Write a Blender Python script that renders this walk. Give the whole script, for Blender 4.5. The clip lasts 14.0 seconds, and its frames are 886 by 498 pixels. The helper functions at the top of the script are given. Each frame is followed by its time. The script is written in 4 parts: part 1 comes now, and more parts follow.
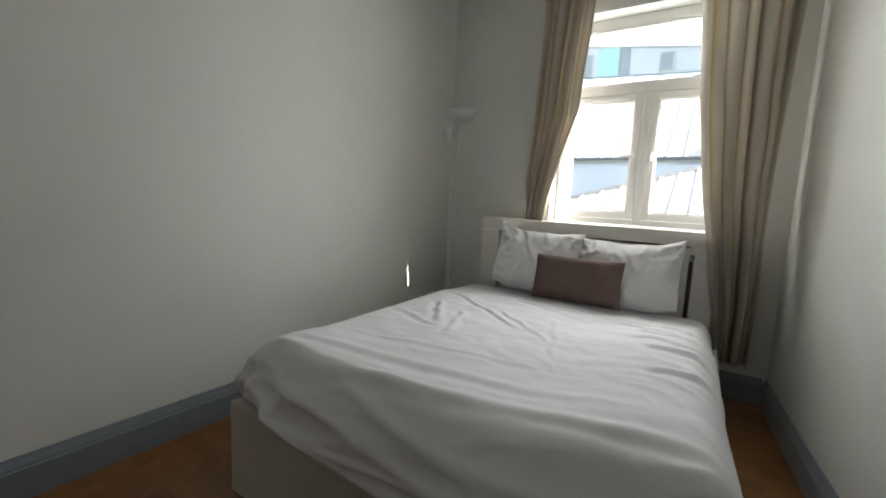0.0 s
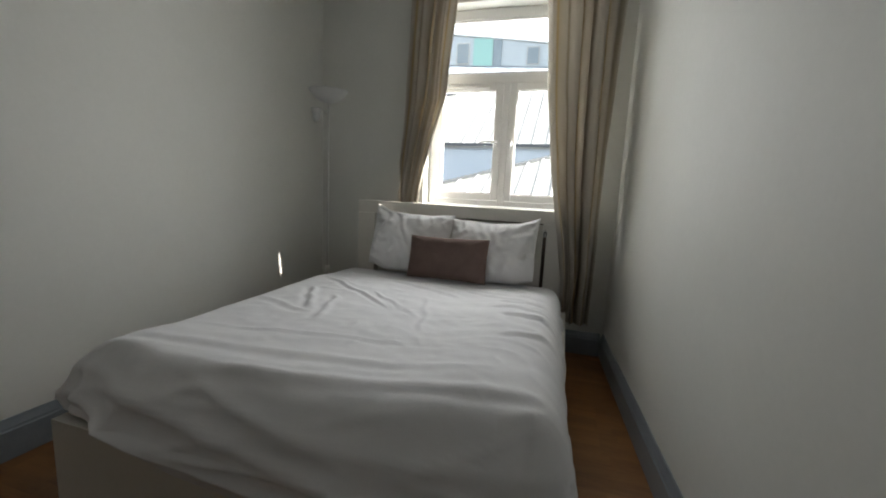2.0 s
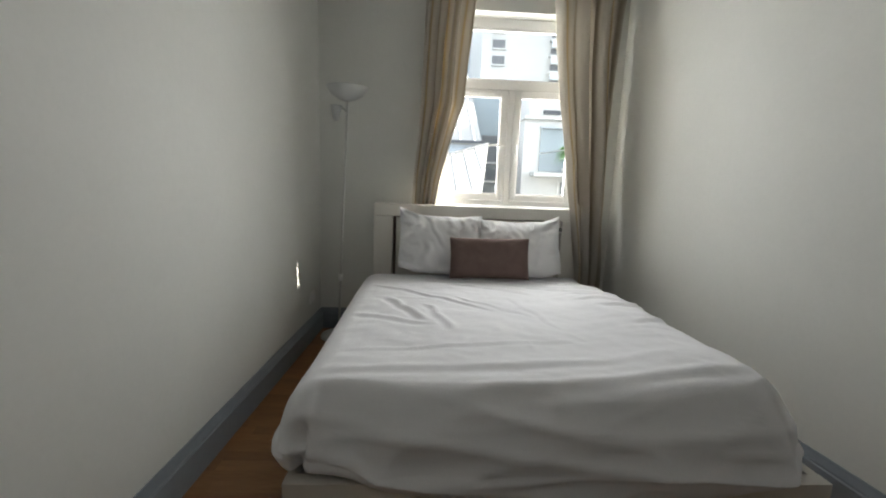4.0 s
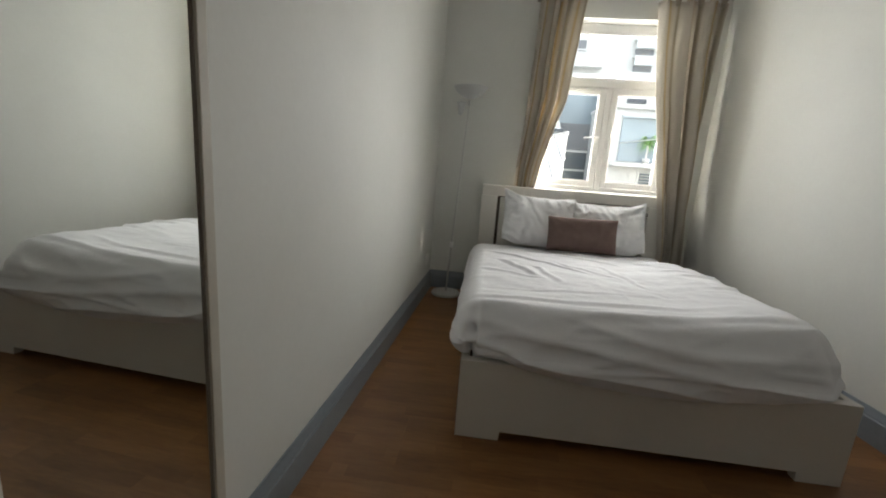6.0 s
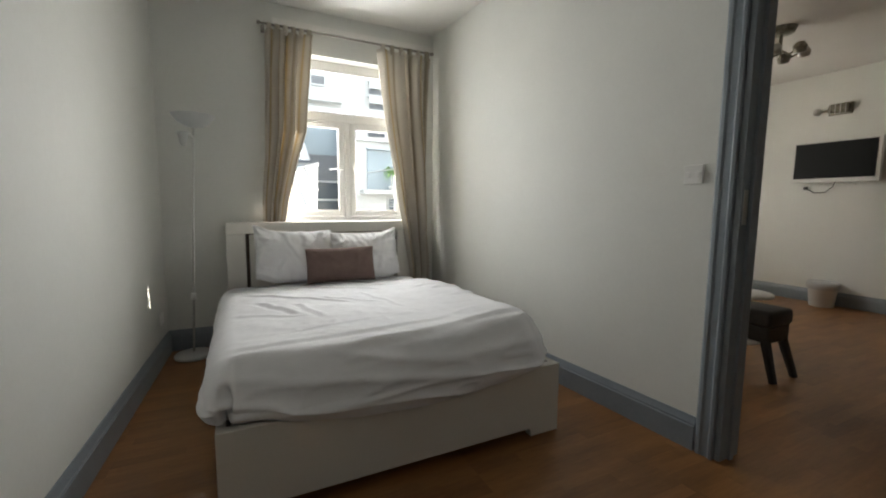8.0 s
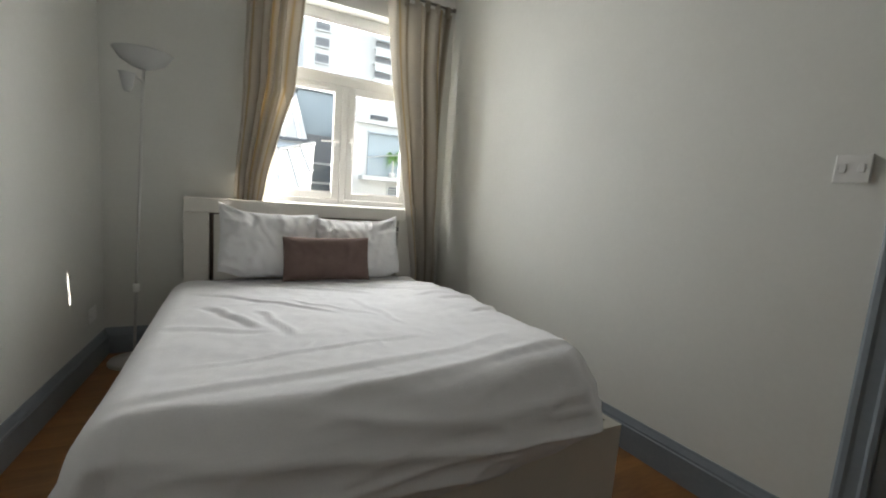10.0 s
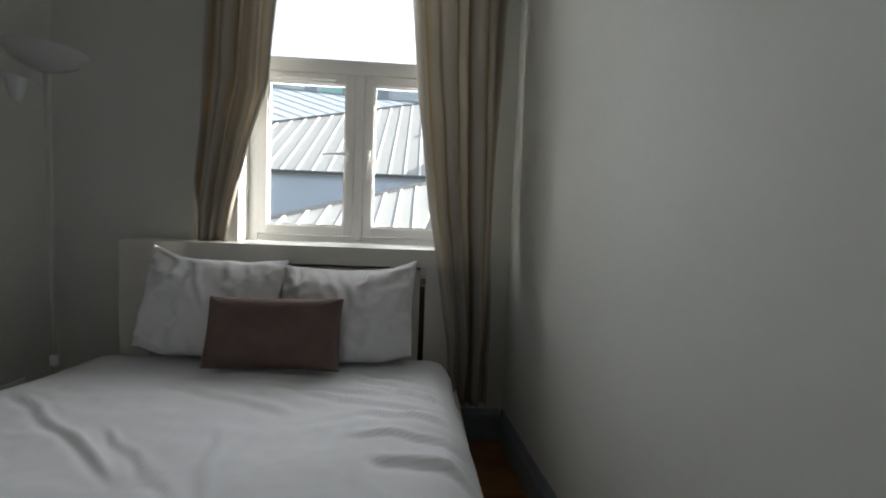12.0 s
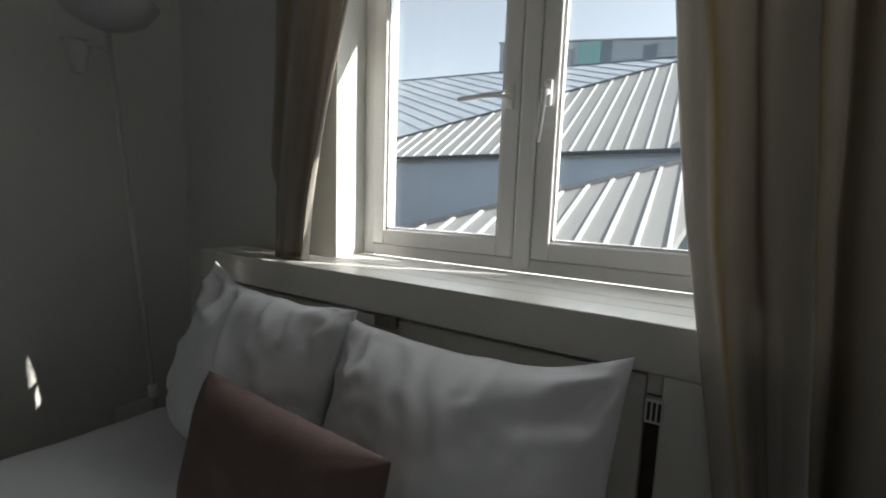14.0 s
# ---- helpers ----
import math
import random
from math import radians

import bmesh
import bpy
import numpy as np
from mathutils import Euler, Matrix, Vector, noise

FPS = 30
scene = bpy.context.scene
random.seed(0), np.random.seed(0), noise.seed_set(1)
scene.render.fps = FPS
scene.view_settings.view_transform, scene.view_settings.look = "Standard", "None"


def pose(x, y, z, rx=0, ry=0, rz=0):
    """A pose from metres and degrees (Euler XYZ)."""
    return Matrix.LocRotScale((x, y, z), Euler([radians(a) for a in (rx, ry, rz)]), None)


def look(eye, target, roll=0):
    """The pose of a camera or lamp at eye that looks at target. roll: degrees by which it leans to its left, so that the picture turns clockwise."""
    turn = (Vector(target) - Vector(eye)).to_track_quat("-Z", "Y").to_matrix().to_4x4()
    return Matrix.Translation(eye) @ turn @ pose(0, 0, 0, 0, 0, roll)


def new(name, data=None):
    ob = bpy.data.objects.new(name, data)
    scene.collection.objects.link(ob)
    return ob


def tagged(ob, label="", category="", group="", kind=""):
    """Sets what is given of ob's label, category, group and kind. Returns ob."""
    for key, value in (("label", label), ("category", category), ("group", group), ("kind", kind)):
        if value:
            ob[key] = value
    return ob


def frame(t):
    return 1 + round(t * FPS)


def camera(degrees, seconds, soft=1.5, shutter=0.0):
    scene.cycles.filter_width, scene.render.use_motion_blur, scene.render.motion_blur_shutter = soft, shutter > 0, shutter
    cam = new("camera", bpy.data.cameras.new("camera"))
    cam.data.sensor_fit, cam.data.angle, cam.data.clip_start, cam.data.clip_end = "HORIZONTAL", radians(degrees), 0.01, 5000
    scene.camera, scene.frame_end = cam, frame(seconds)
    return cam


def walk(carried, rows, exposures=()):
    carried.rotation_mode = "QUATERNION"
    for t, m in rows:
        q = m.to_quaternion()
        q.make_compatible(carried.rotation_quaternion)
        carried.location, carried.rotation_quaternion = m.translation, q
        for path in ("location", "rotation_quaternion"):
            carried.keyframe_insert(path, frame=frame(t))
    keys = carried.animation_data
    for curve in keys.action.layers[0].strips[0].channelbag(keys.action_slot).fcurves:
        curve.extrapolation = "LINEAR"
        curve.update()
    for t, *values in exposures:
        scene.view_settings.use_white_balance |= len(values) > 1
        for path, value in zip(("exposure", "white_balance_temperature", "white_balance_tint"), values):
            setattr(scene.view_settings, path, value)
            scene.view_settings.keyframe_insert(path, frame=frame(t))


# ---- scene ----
cam = camera(94.5, 14.0, soft=2.0)
PATH = [
    (0, (1.5, -0.867, 1.219), (0.448, 0.816, 0.97), 2.7),
    (0.5, (1.542, -0.854, 1.218), (0.677, 0.932, 0.969), 3.4),
    (1, (1.592, -0.804, 1.223), (1.068, 1.107, 0.955), 3.4),
    (1.5, (1.653, -0.84, 1.201), (1.392, 1.125, 0.937), 3.9),
    (2, (1.594, -0.856, 1.214), (1.041, 1.043, 0.914), 2.7),
    (4.5, (0.163, -1.271, 1.248), (0.34, 0.692, 0.908), 2.1),
    (5, (0.078, -1.562, 1.212), (0.23, 0.377, 0.746), 2.0),
    (5.5, (0.041, -1.625, 1.217), (0.301, 0.315, 0.808), 4.2),
    (6, (0.05, -1.703, 1.226), (-0.141, 0.247, 0.825), 4.2),
    (6.5, (0.012, -1.707, 1.251), (-0.658, 0.15, 0.928), 0.0),
    (7, (0.018, -1.669, 1.25), (-0.343, 0.279, 0.98), -0.0),
    (7.5, (0.073, -1.646, 1.246), (0.385, 0.316, 1.01), 0.6),
    (8, (0.122, -1.666, 1.241), (0.999, 0.118, 1.026), 0.5),
    (8.5, (0.097, -1.627, 1.217), (1.21, 0.017, 0.972), 0.9),
    (11, (0.837, -0.373, 1.199), (1.38, 1.539, 0.973), 5.9),
    (11.5, (1.203, -0.088, 1.226), (1.554, 1.875, 1.07), 4.8),
    (12, (1.447, 0.073, 1.202), (1.564, 2.066, 1.089), 2.2),
    (12.5, (1.572, 0.259, 1.226), (1.065, 2.179, 0.986), 0.3),
    (13, (1.564, 0.633, 1.256), (0.996, 2.539, 1.037), -0.2),
    (13.5, (1.539, 1.018, 1.257), (0.788, 2.86, 1.046), 1.1),
    (14, (1.499, 1.326, 1.281), (0.48, 3.032, 1.047), 2.0),
]
EXPOSURES = [(t, stops, kelvin, 10) for t, stops, kelvin in (
    (0.0, 2.92, 6480), (0.5, 2.76, 6480), (1.5, 2.54, 6480), (2.2, 2.62, 6470), (4.3, 3.06, 6500), (5.0, 3.16, 6500), (5.5, 3.52, 6600), (6.0, 3.2, 6650), (6.5, 3.55, 6680),
    (7.0, 3.55, 6650), (7.5, 3.13, 6600), (8.0, 3.22, 6600), (8.7, 3.33, 6600), (10.8, 2.66, 6420), (12.0, 1.9, 6230), (13.0, 1.97, 6230), (14.0, 1.12, 6180))]
walk(cam, [(t, look(eye, target, roll)) for t, eye, target, roll in PATH], EXPOSURES)

# ---- world, sun and daylight ----
SUN_DIR = Vector((0.85, 0.337, 0.595)).normalized()
world = bpy.data.worlds.new("sky")
scene.world = world
world.use_nodes = True
wn = world.node_tree
sky = wn.nodes.new("ShaderNodeTexSky")
sky.sky_type = "NISHITA"
sky.sun_disc = False
sky.sun_elevation = math.asin(SUN_DIR.z)
sky.sun_rotation = math.atan2(SUN_DIR.x, SUN_DIR.y)
sky.dust_density = 2.0
haze = wn.nodes.new("ShaderNodeHueSaturation")
haze.inputs["Saturation"].default_value = 0.32
wn.links.new(sky.outputs["Color"], haze.inputs["Color"])
wn.links.new(haze.outputs["Color"], wn.nodes["Background"].inputs["Color"])
wn.nodes["Background"].inputs["Strength"].default_value = 0.12

sun_data = bpy.data.lights.new("sun", "SUN")
sun_data.energy, sun_data.angle, sun_data.color = 4.0, radians(0.5), (1.0, 0.93, 0.82)
sun = new("sun", sun_data)
sun.matrix_world = look(SUN_DIR * 40, (0, 0, 0))


def window_light(name, eye, target, w, h, watts, color):
    d = bpy.data.lights.new(name, "AREA")
    d.shape, d.size, d.size_y, d.energy, d.color = "RECTANGLE", w, h, watts, color
    ob = new(name, d)
    ob.matrix_world = look(eye, target)
    return ob


window_light("window_daylight", (1.085, 2.64, 1.85), (1.085, 0.0, 1.6), 1.15, 1.4, 7.4, (0.98, 0.985, 0.97))
window_light("living_window_daylight", (4.9, 2.42, 1.75), (4.7, 0.0, 1.4), 1.1, 1.2, 1.6, (1.0, 0.92, 0.77))


# ---- materials ----
def material(name, color, rough=0.6, metal=0.0):
    m = bpy.data.materials.new(name)
    m.use_nodes = True
    b = m.node_tree.nodes["Principled BSDF"]
    b.inputs["Base Color"].default_value = (*color, 1)
    b.inputs["Roughness"].default_value = rough
    b.inputs["Metallic"].default_value = metal
    return m


def node(m, kind, **inputs):
    n = m.node_tree.nodes.new(kind)
    for k, v in inputs.items():
        n.inputs[k].default_value = v
    return n


def mottled(name, dark, light, scale, rough, bump=0.1, fine=60.0, stretch=(1, 1, 1), metal=0.0, contrast=(0.3, 0.7), spread=0.0):
    """Paint, wood, cloth or metal: two scales of noise in colour and relief."""
    m = material(name, light, rough, metal)
    t, b = m.node_tree, m.node_tree.nodes["Principled BSDF"]
    co = t.nodes.new("ShaderNodeTexCoord")
    mp = t.nodes.new("ShaderNodeMapping")
    mp.inputs["Scale"].default_value = stretch
    t.links.new(co.outputs["Object"], mp.inputs["Vector"])
    n1 = node(m, "ShaderNodeTexNoise", Scale=scale, Detail=6.0, Roughness=0.6)
    n2 = node(m, "ShaderNodeTexNoise", Scale=fine, Detail=4.0, Roughness=0.65)
    t.links.new(mp.outputs["Vector"], n1.inputs["Vector"])
    t.links.new(mp.outputs["Vector"], n2.inputs["Vector"])
    mix = node(m, "ShaderNodeMath")
    mix.operation = "MULTIPLY_ADD"
    mix.inputs[1].default_value = 0.35
    t.links.new(n2.outputs["Fac"], mix.inputs[0])
    sc = node(m, "ShaderNodeMath")
    sc.operation = "MULTIPLY"
    sc.inputs[1].default_value = 0.65
    t.links.new(n1.outputs["Fac"], sc.inputs[0])
    t.links.new(sc.outputs[0], mix.inputs[2])
    fac = mix.outputs[0]
    if spread:
        info = t.nodes.new("ShaderNodeObjectInfo")
        sp = node(m, "ShaderNodeMath")
        sp.operation = "MULTIPLY_ADD"
        sp.inputs[1].default_value = spread
        t.links.new(info.outputs["Random"], sp.inputs[0])
        t.links.new(fac, sp.inputs[2])
        off = node(m, "ShaderNodeMath")
        off.operation = "SUBTRACT"
        off.inputs[1].default_value = spread / 2
        t.links.new(sp.outputs[0], off.inputs[0])
        fac = off.outputs[0]
        add = t.nodes.new("ShaderNodeVectorMath")
        add.operation = "MULTIPLY_ADD"
        add.inputs[1].default_value = (37, 17, 5)
        t.links.new(info.outputs["Random"], add.inputs[0])
        t.links.new(co.outputs["Object"], add.inputs[2])
        t.links.new(add.outputs[0], mp.inputs["Vector"])
    ramp = t.nodes.new("ShaderNodeValToRGB")
    ramp.color_ramp.elements[0].position, ramp.color_ramp.elements[1].position = contrast
    ramp.color_ramp.elements[0].color, ramp.color_ramp.elements[1].color = (*dark, 1), (*light, 1)
    t.links.new(fac, ramp.inputs["Fac"])
    t.links.new(ramp.outputs["Color"], b.inputs["Base Color"])
    bp = node(m, "ShaderNodeBump", Strength=bump, Distance=0.004)
    t.links.new(mix.outputs[0], bp.inputs["Height"])
    t.links.new(bp.outputs["Normal"], b.inputs["Normal"])
    return m


WALL = mottled("wall_paint", (0.705, 0.71, 0.675), (0.765, 0.77, 0.735), 1.6, 0.62, 0.12, 45)
CEIL = mottled("ceiling_paint", (0.72, 0.71, 0.68), (0.79, 0.78, 0.75), 1.2, 0.85, 0.1, 40)
GREY = mottled("grey_gloss_paint", (0.19, 0.22, 0.25), (0.255, 0.29, 0.325), 3.0, 0.32, 0.08, 50)
def laminate():
    """Three-strip laminate: printed strips of differing tone with a fine grain along them."""
    m = mottled("laminate_planks", (0.178, 0.073, 0.021), (0.41, 0.198, 0.068), 1.6, 0.36, 0.03, 11, (1.0, 6.0, 1.0), contrast=(0.26, 0.74), spread=0.10)
    t, b = m.node_tree, m.node_tree.nodes["Principled BSDF"]
    co, info = t.nodes.new("ShaderNodeTexCoord"), t.nodes.new("ShaderNodeObjectInfo")
    mp = t.nodes.new("ShaderNodeVectorMath")
    mp.operation = "MULTIPLY_ADD"
    mp.inputs[1].default_value = (7.3, 0, 0)
    t.links.new(info.outputs["Random"], mp.inputs[0])
    t.links.new(co.outputs["Object"], mp.inputs[2])
    br = t.nodes.new("ShaderNodeTexBrick")
    br.offset, br.offset_frequency = 0.37, 2
    for k, v in (("Scale", 1.0), ("Mortar Size", 0.0), ("Brick Width", 0.43), ("Row Height", 0.064), ("Bias", 0.0)):
        br.inputs[k].default_value = v
    br.inputs["Color1"].default_value, br.inputs["Color2"].default_value = (0.72, 0.70, 0.66, 1), (1.0, 1.0, 1.0, 1)
    t.links.new(mp.outputs[0], br.inputs["Vector"])
    mul = t.nodes.new("ShaderNodeMix")
    mul.data_type, mul.blend_type = "RGBA", "MULTIPLY"
    mul.inputs[0].default_value = 1.0
    src = b.inputs["Base Color"].links[0].from_socket
    t.links.new(src, mul.inputs[6])
    t.links.new(br.outputs["Color"], mul.inputs[7])
    t.links.new(mul.outputs[2], b.inputs["Base Color"])
    return m


WOOD = laminate()
SUBFLOOR = mottled("dark_joint", (0.03, 0.014, 0.007), (0.07, 0.03, 0.014), 6, 0.8)
BEDWHITE = mottled("white_foil_board", (0.70, 0.675, 0.62), (0.765, 0.74, 0.69), 2.5, 0.38, 0.03, 80)
DARKGAP = mottled("brown_board_gap_shade", (0.14, 0.11, 0.085), (0.21, 0.165, 0.13), 8, 0.7)
COTTON = mottled("white_cotton", (0.77, 0.77, 0.80), (0.84, 0.84, 0.86), 3.0, 0.88, 0.25, 160)
PILLOWCLOTH = mottled("pillow_cotton", (0.78, 0.78, 0.80), (0.85, 0.85, 0.86), 5.0, 0.88, 0.2, 190)
TAUPE = mottled("taupe_weave", (0.140, 0.092, 0.080), (0.200, 0.137, 0.120), 14, 0.92, 0.5, 260)
UPVC = mottled("white_upvc", (0.80, 0.80, 0.80), (0.86, 0.86, 0.86), 2, 0.28, 0.02, 30)
WHITEPAINT = mottled("white_gloss_paint", (0.76, 0.75, 0.72), (0.83, 0.82, 0.79), 3, 0.35, 0.05, 30)
LAMPWHITE = mottled("white_lamp_enamel", (0.58, 0.58, 0.56), (0.65, 0.65, 0.63), 3, 0.4, 0.02, 40)
CHROME = material("brushed_steel", (0.62, 0.61, 0.59), 0.28, 1.0)
RODMETAL = material("dull_rod_steel", (0.33, 0.31, 0.29), 0.4, 1.0)
BLACK = mottled("black_leather", (0.008, 0.0075, 0.007), (0.018, 0.016, 0.015), 20, 0.55, 0.3, 120)
SCREEN = material("dark_screen", (0.008, 0.009, 0.010), 0.5)
SCREEN.node_tree.nodes["Principled BSDF"].inputs["Specular IOR Level"].default_value = 0.15
AGED = mottled("aged_steel_lattice", (0.10, 0.095, 0.075), (0.42, 0.40, 0.33), 30, 0.4, 0.2, 90, metal=0.7)
TVWHITE = material("white_plastic", (0.72, 0.72, 0.70), 0.35)
DARKPLASTIC = material("dark_plastic", (0.03, 0.03, 0.03), 0.5)
MIRRORFRAME = mottled("cream_frame_paint", (0.50, 0.47, 0.40), (0.60, 0.57, 0.50), 5, 0.5, 0.1, 60)
WARDROBE = mottled("taupe_wardrobe_board", (0.20, 0.175, 0.15), (0.26, 0.23, 0.20), 3, 0.6, 0.05, 60, (4, 4, 0.6))
STRIP = mottled("olive_strip_paint", (0.30, 0.28, 0.235), (0.37, 0.345, 0.29), 5, 0.5, 0.1, 60)
# white plastic lightened to paint in the sun glints on socket and dimmer
GLINTWHITE = material("white_plastic_sun_glint", (0.88, 0.88, 0.86), 0.3)
FROSTED = material("frosted_shade", (0.56, 0.57, 0.57), 0.5)
MIRROR = material("silvered_glass", (0.86, 0.88, 0.86), 0.015, 1.0)
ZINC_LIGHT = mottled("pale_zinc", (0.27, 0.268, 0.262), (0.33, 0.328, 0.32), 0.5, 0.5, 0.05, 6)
# seams and ribs much paler than the sheet: their highlights are painted in
ZINC_SEAM_LIT = material("zinc_seam_highlight", (0.72, 0.72, 0.715), 0.45)
ZINC_BLUE = mottled("blue_grey_zinc", (0.36, 0.40, 0.45), (0.45, 0.49, 0.54), 0.6, 0.5, 0.05, 6)
ZINC_JOINT = material("grey_panel_joint", (0.25, 0.28, 0.32), 0.6)
ZINC_DARK = material("dark_flashing", (0.07, 0.075, 0.085), 0.6)
RENDERWHITE = mottled("white_render_wall", (0.48, 0.48, 0.475), (0.56, 0.56, 0.555), 0.6, 0.8, 0.1, 8)
CLADDING = mottled("pale_blue_cladding", (0.52, 0.57, 0.61), (0.60, 0.65, 0.68), 0.8, 0.6, 0.05, 6)
TEAL = material("teal_panel", (0.34, 0.58, 0.54), 0.45)
DARKGLASS = material("dark_window_glass", (0.09, 0.105, 0.12), 0.12)
BLUEGLASS = mottled("blue_glass", (0.12, 0.22, 0.27), (0.25, 0.38, 0.43), 0.3, 0.1, 0.0, 2)
PALEGLASS = mottled("pale_grey_glass", (0.20, 0.245, 0.28), (0.29, 0.34, 0.375), 0.4, 0.12, 0.0, 2)
RECESS = material("grey_recess", (0.16, 0.165, 0.175), 0.7)
GROUND = mottled("street_ground", (0.06, 0.06, 0.06), (0.13, 0.13, 0.12), 0.3, 0.9, 0.2, 4)
LEAF = mottled("palm_leaf", (0.10, 0.22, 0.05), (0.20, 0.36, 0.10), 5, 0.5)
POT = material("pale_pot", (0.5, 0.48, 0.45), 0.7)


def glass_material():
    m = bpy.data.materials.new("window_glass")
    m.use_nodes = True
    t = m.node_tree
    t.nodes.clear()
    out, mix = t.nodes.new("ShaderNodeOutputMaterial"), t.nodes.new("ShaderNodeMixShader")
    clear, gloss, fr = t.nodes.new("ShaderNodeBsdfTransparent"), t.nodes.new("ShaderNodeBsdfGlossy"), t.nodes.new("ShaderNodeFresnel")
    clear.inputs["Color"].default_value = (0.95, 0.97, 0.96, 1)
    gloss.inputs["Roughness"].default_value = 0.02
    fr.inputs["IOR"].default_value = 1.3
    t.links.new(fr.outputs[0], mix.inputs[0])
    t.links.new(clear.outputs[0], mix.inputs[1])
    t.links.new(gloss.outputs[0], mix.inputs[2])
    t.links.new(mix.outputs[0], out.inputs["Surface"])
    return m


GLASS = glass_material()


def curtain_material():
    """Cream and old-gold vertical bands, partly letting the daylight through."""
    m = bpy.data.materials.new("striped_curtain_cloth")
    m.use_nodes = True
    t = m.node_tree
    t.nodes.clear()
    out, mix = t.nodes.new("ShaderNodeOutputMaterial"), t.nodes.new("ShaderNodeMixShader")
    dif, tra = t.nodes.new("ShaderNodeBsdfDiffuse"), t.nodes.new("ShaderNodeBsdfTranslucent")
    uv = t.nodes.new("ShaderNodeUVMap")
    sep = t.nodes.new("ShaderNodeSeparateXYZ")
    t.links.new(uv.outputs[0], sep.inputs[0])
    mul = t.nodes.new("ShaderNodeMath")
    mul.operation = "MULTIPLY"
    mul.inputs[1].default_value = 3.0
    fr = t.nodes.new("ShaderNodeMath")
    fr.operation = "FRACT"
    t.links.new(sep.outputs["X"], mul.inputs[0])
    t.links.new(mul.outputs[0], fr.inputs[0])
    ramp = t.nodes.new("ShaderNodeValToRGB")
    e = ramp.color_ramp.elements
    e[0].position, e[0].color = 0.0, (0.554, 0.521, 0.464, 1)
    e[1].position, e[1].color = 0.28, (0.588, 0.554, 0.499, 1)
    for p, c in ((0.36, (0.504, 0.445, 0.344, 1)), (0.41, (0.487, 0.370, 0.202, 1)), (0.46, (0.512, 0.458, 0.365, 1)), (0.56, (0.554, 0.517, 0.456, 1)), (0.76, (0.487, 0.449, 0.387, 1)), (0.84, (0.370, 0.323, 0.254, 1)), (0.90, (0.412, 0.365, 0.292, 1)), (0.97, (0.554, 0.517, 0.456, 1))):
        x = e.new(p)
        x.color = c
    t.links.new(fr.outputs[0], ramp.inputs["Fac"])
    co = t.nodes.new("ShaderNodeTexCoord")
    n = t.nodes.new("ShaderNodeTexNoise")
    n.inputs["Scale"].default_value, n.inputs["Detail"].default_value = 220.0, 3.0
    t.links.new(co.outputs["Object"], n.inputs["Vector"])
    bp = t.nodes.new("ShaderNodeBump")
    bp.inputs["Strength"].default_value, bp.inputs["Distance"].default_value = 0.25, 0.003
    t.links.new(n.outputs["Fac"], bp.inputs["Height"])
    for s in (dif, tra):
        t.links.new(ramp.outputs["Color"], s.inputs["Color"])
        t.links.new(bp.outputs["Normal"], s.inputs["Normal"])
    mix.inputs[0].default_value = 0.30
    t.links.new(dif.outputs[0], mix.inputs[1])
    t.links.new(tra.outputs[0], mix.inputs[2])
    t.links.new(mix.outputs[0], out.inputs["Surface"])
    return m


CURTAIN = curtain_material()

# ---- building helpers ----
BASE = {}


def thing(name, base, label, category, group="", kind=""):
    ob = new(name)
    ob.location = base
    ob.empty_display_size = 0.1
    BASE[ob.name] = Vector(base)
    return tagged(ob, label, category, group, kind)


def part(name, bm, mat, parent=None, label="", smooth=False):
    """Links a bmesh, given in world metres, as one mesh under a thing or a part."""
    off = BASE.get(parent.name, Vector()) if parent else Vector()
    if off.length:
        bmesh.ops.translate(bm, verts=bm.verts, vec=-off)
    bmesh.ops.recalc_face_normals(bm, faces=bm.faces)
    me = bpy.data.meshes.new(name)
    bm.to_mesh(me)
    bm.free()
    me.materials.append(mat)
    if smooth:
        for p in me.polygons:
            p.use_smooth = True
    ob = new(name, me)
    if parent:
        ob.parent = parent
        BASE[ob.name] = off
    if label:
        ob["label"] = label
    return ob


def box(bm, x0, x1, y0, y1, z0, z1, bevel=0.0, seg=2):
    b = bmesh.new()
    bmesh.ops.create_cube(b, size=1.0)
    bmesh.ops.scale(b, vec=(abs(x1 - x0), abs(y1 - y0), abs(z1 - z0)), verts=b.verts)
    bmesh.ops.translate(b, vec=((x0 + x1) / 2, (y0 + y1) / 2, (z0 + z1) / 2), verts=b.verts)
    if bevel:
        bmesh.ops.bevel(b, geom=list(b.edges), offset=bevel, segments=seg, affect="EDGES", profile=0.5)
    join(bm, b)
    return bm


def join(bm, b):
    me = bpy.data.meshes.new("tmp")
    b.to_mesh(me)
    b.free()
    bm.from_mesh(me)
    bpy.data.meshes.remove(me)


def cube(x0, x1, y0, y1, z0, z1, bevel=0.0, seg=2):
    return box(bmesh.new(), x0, x1, y0, y1, z0, z1, bevel, seg)


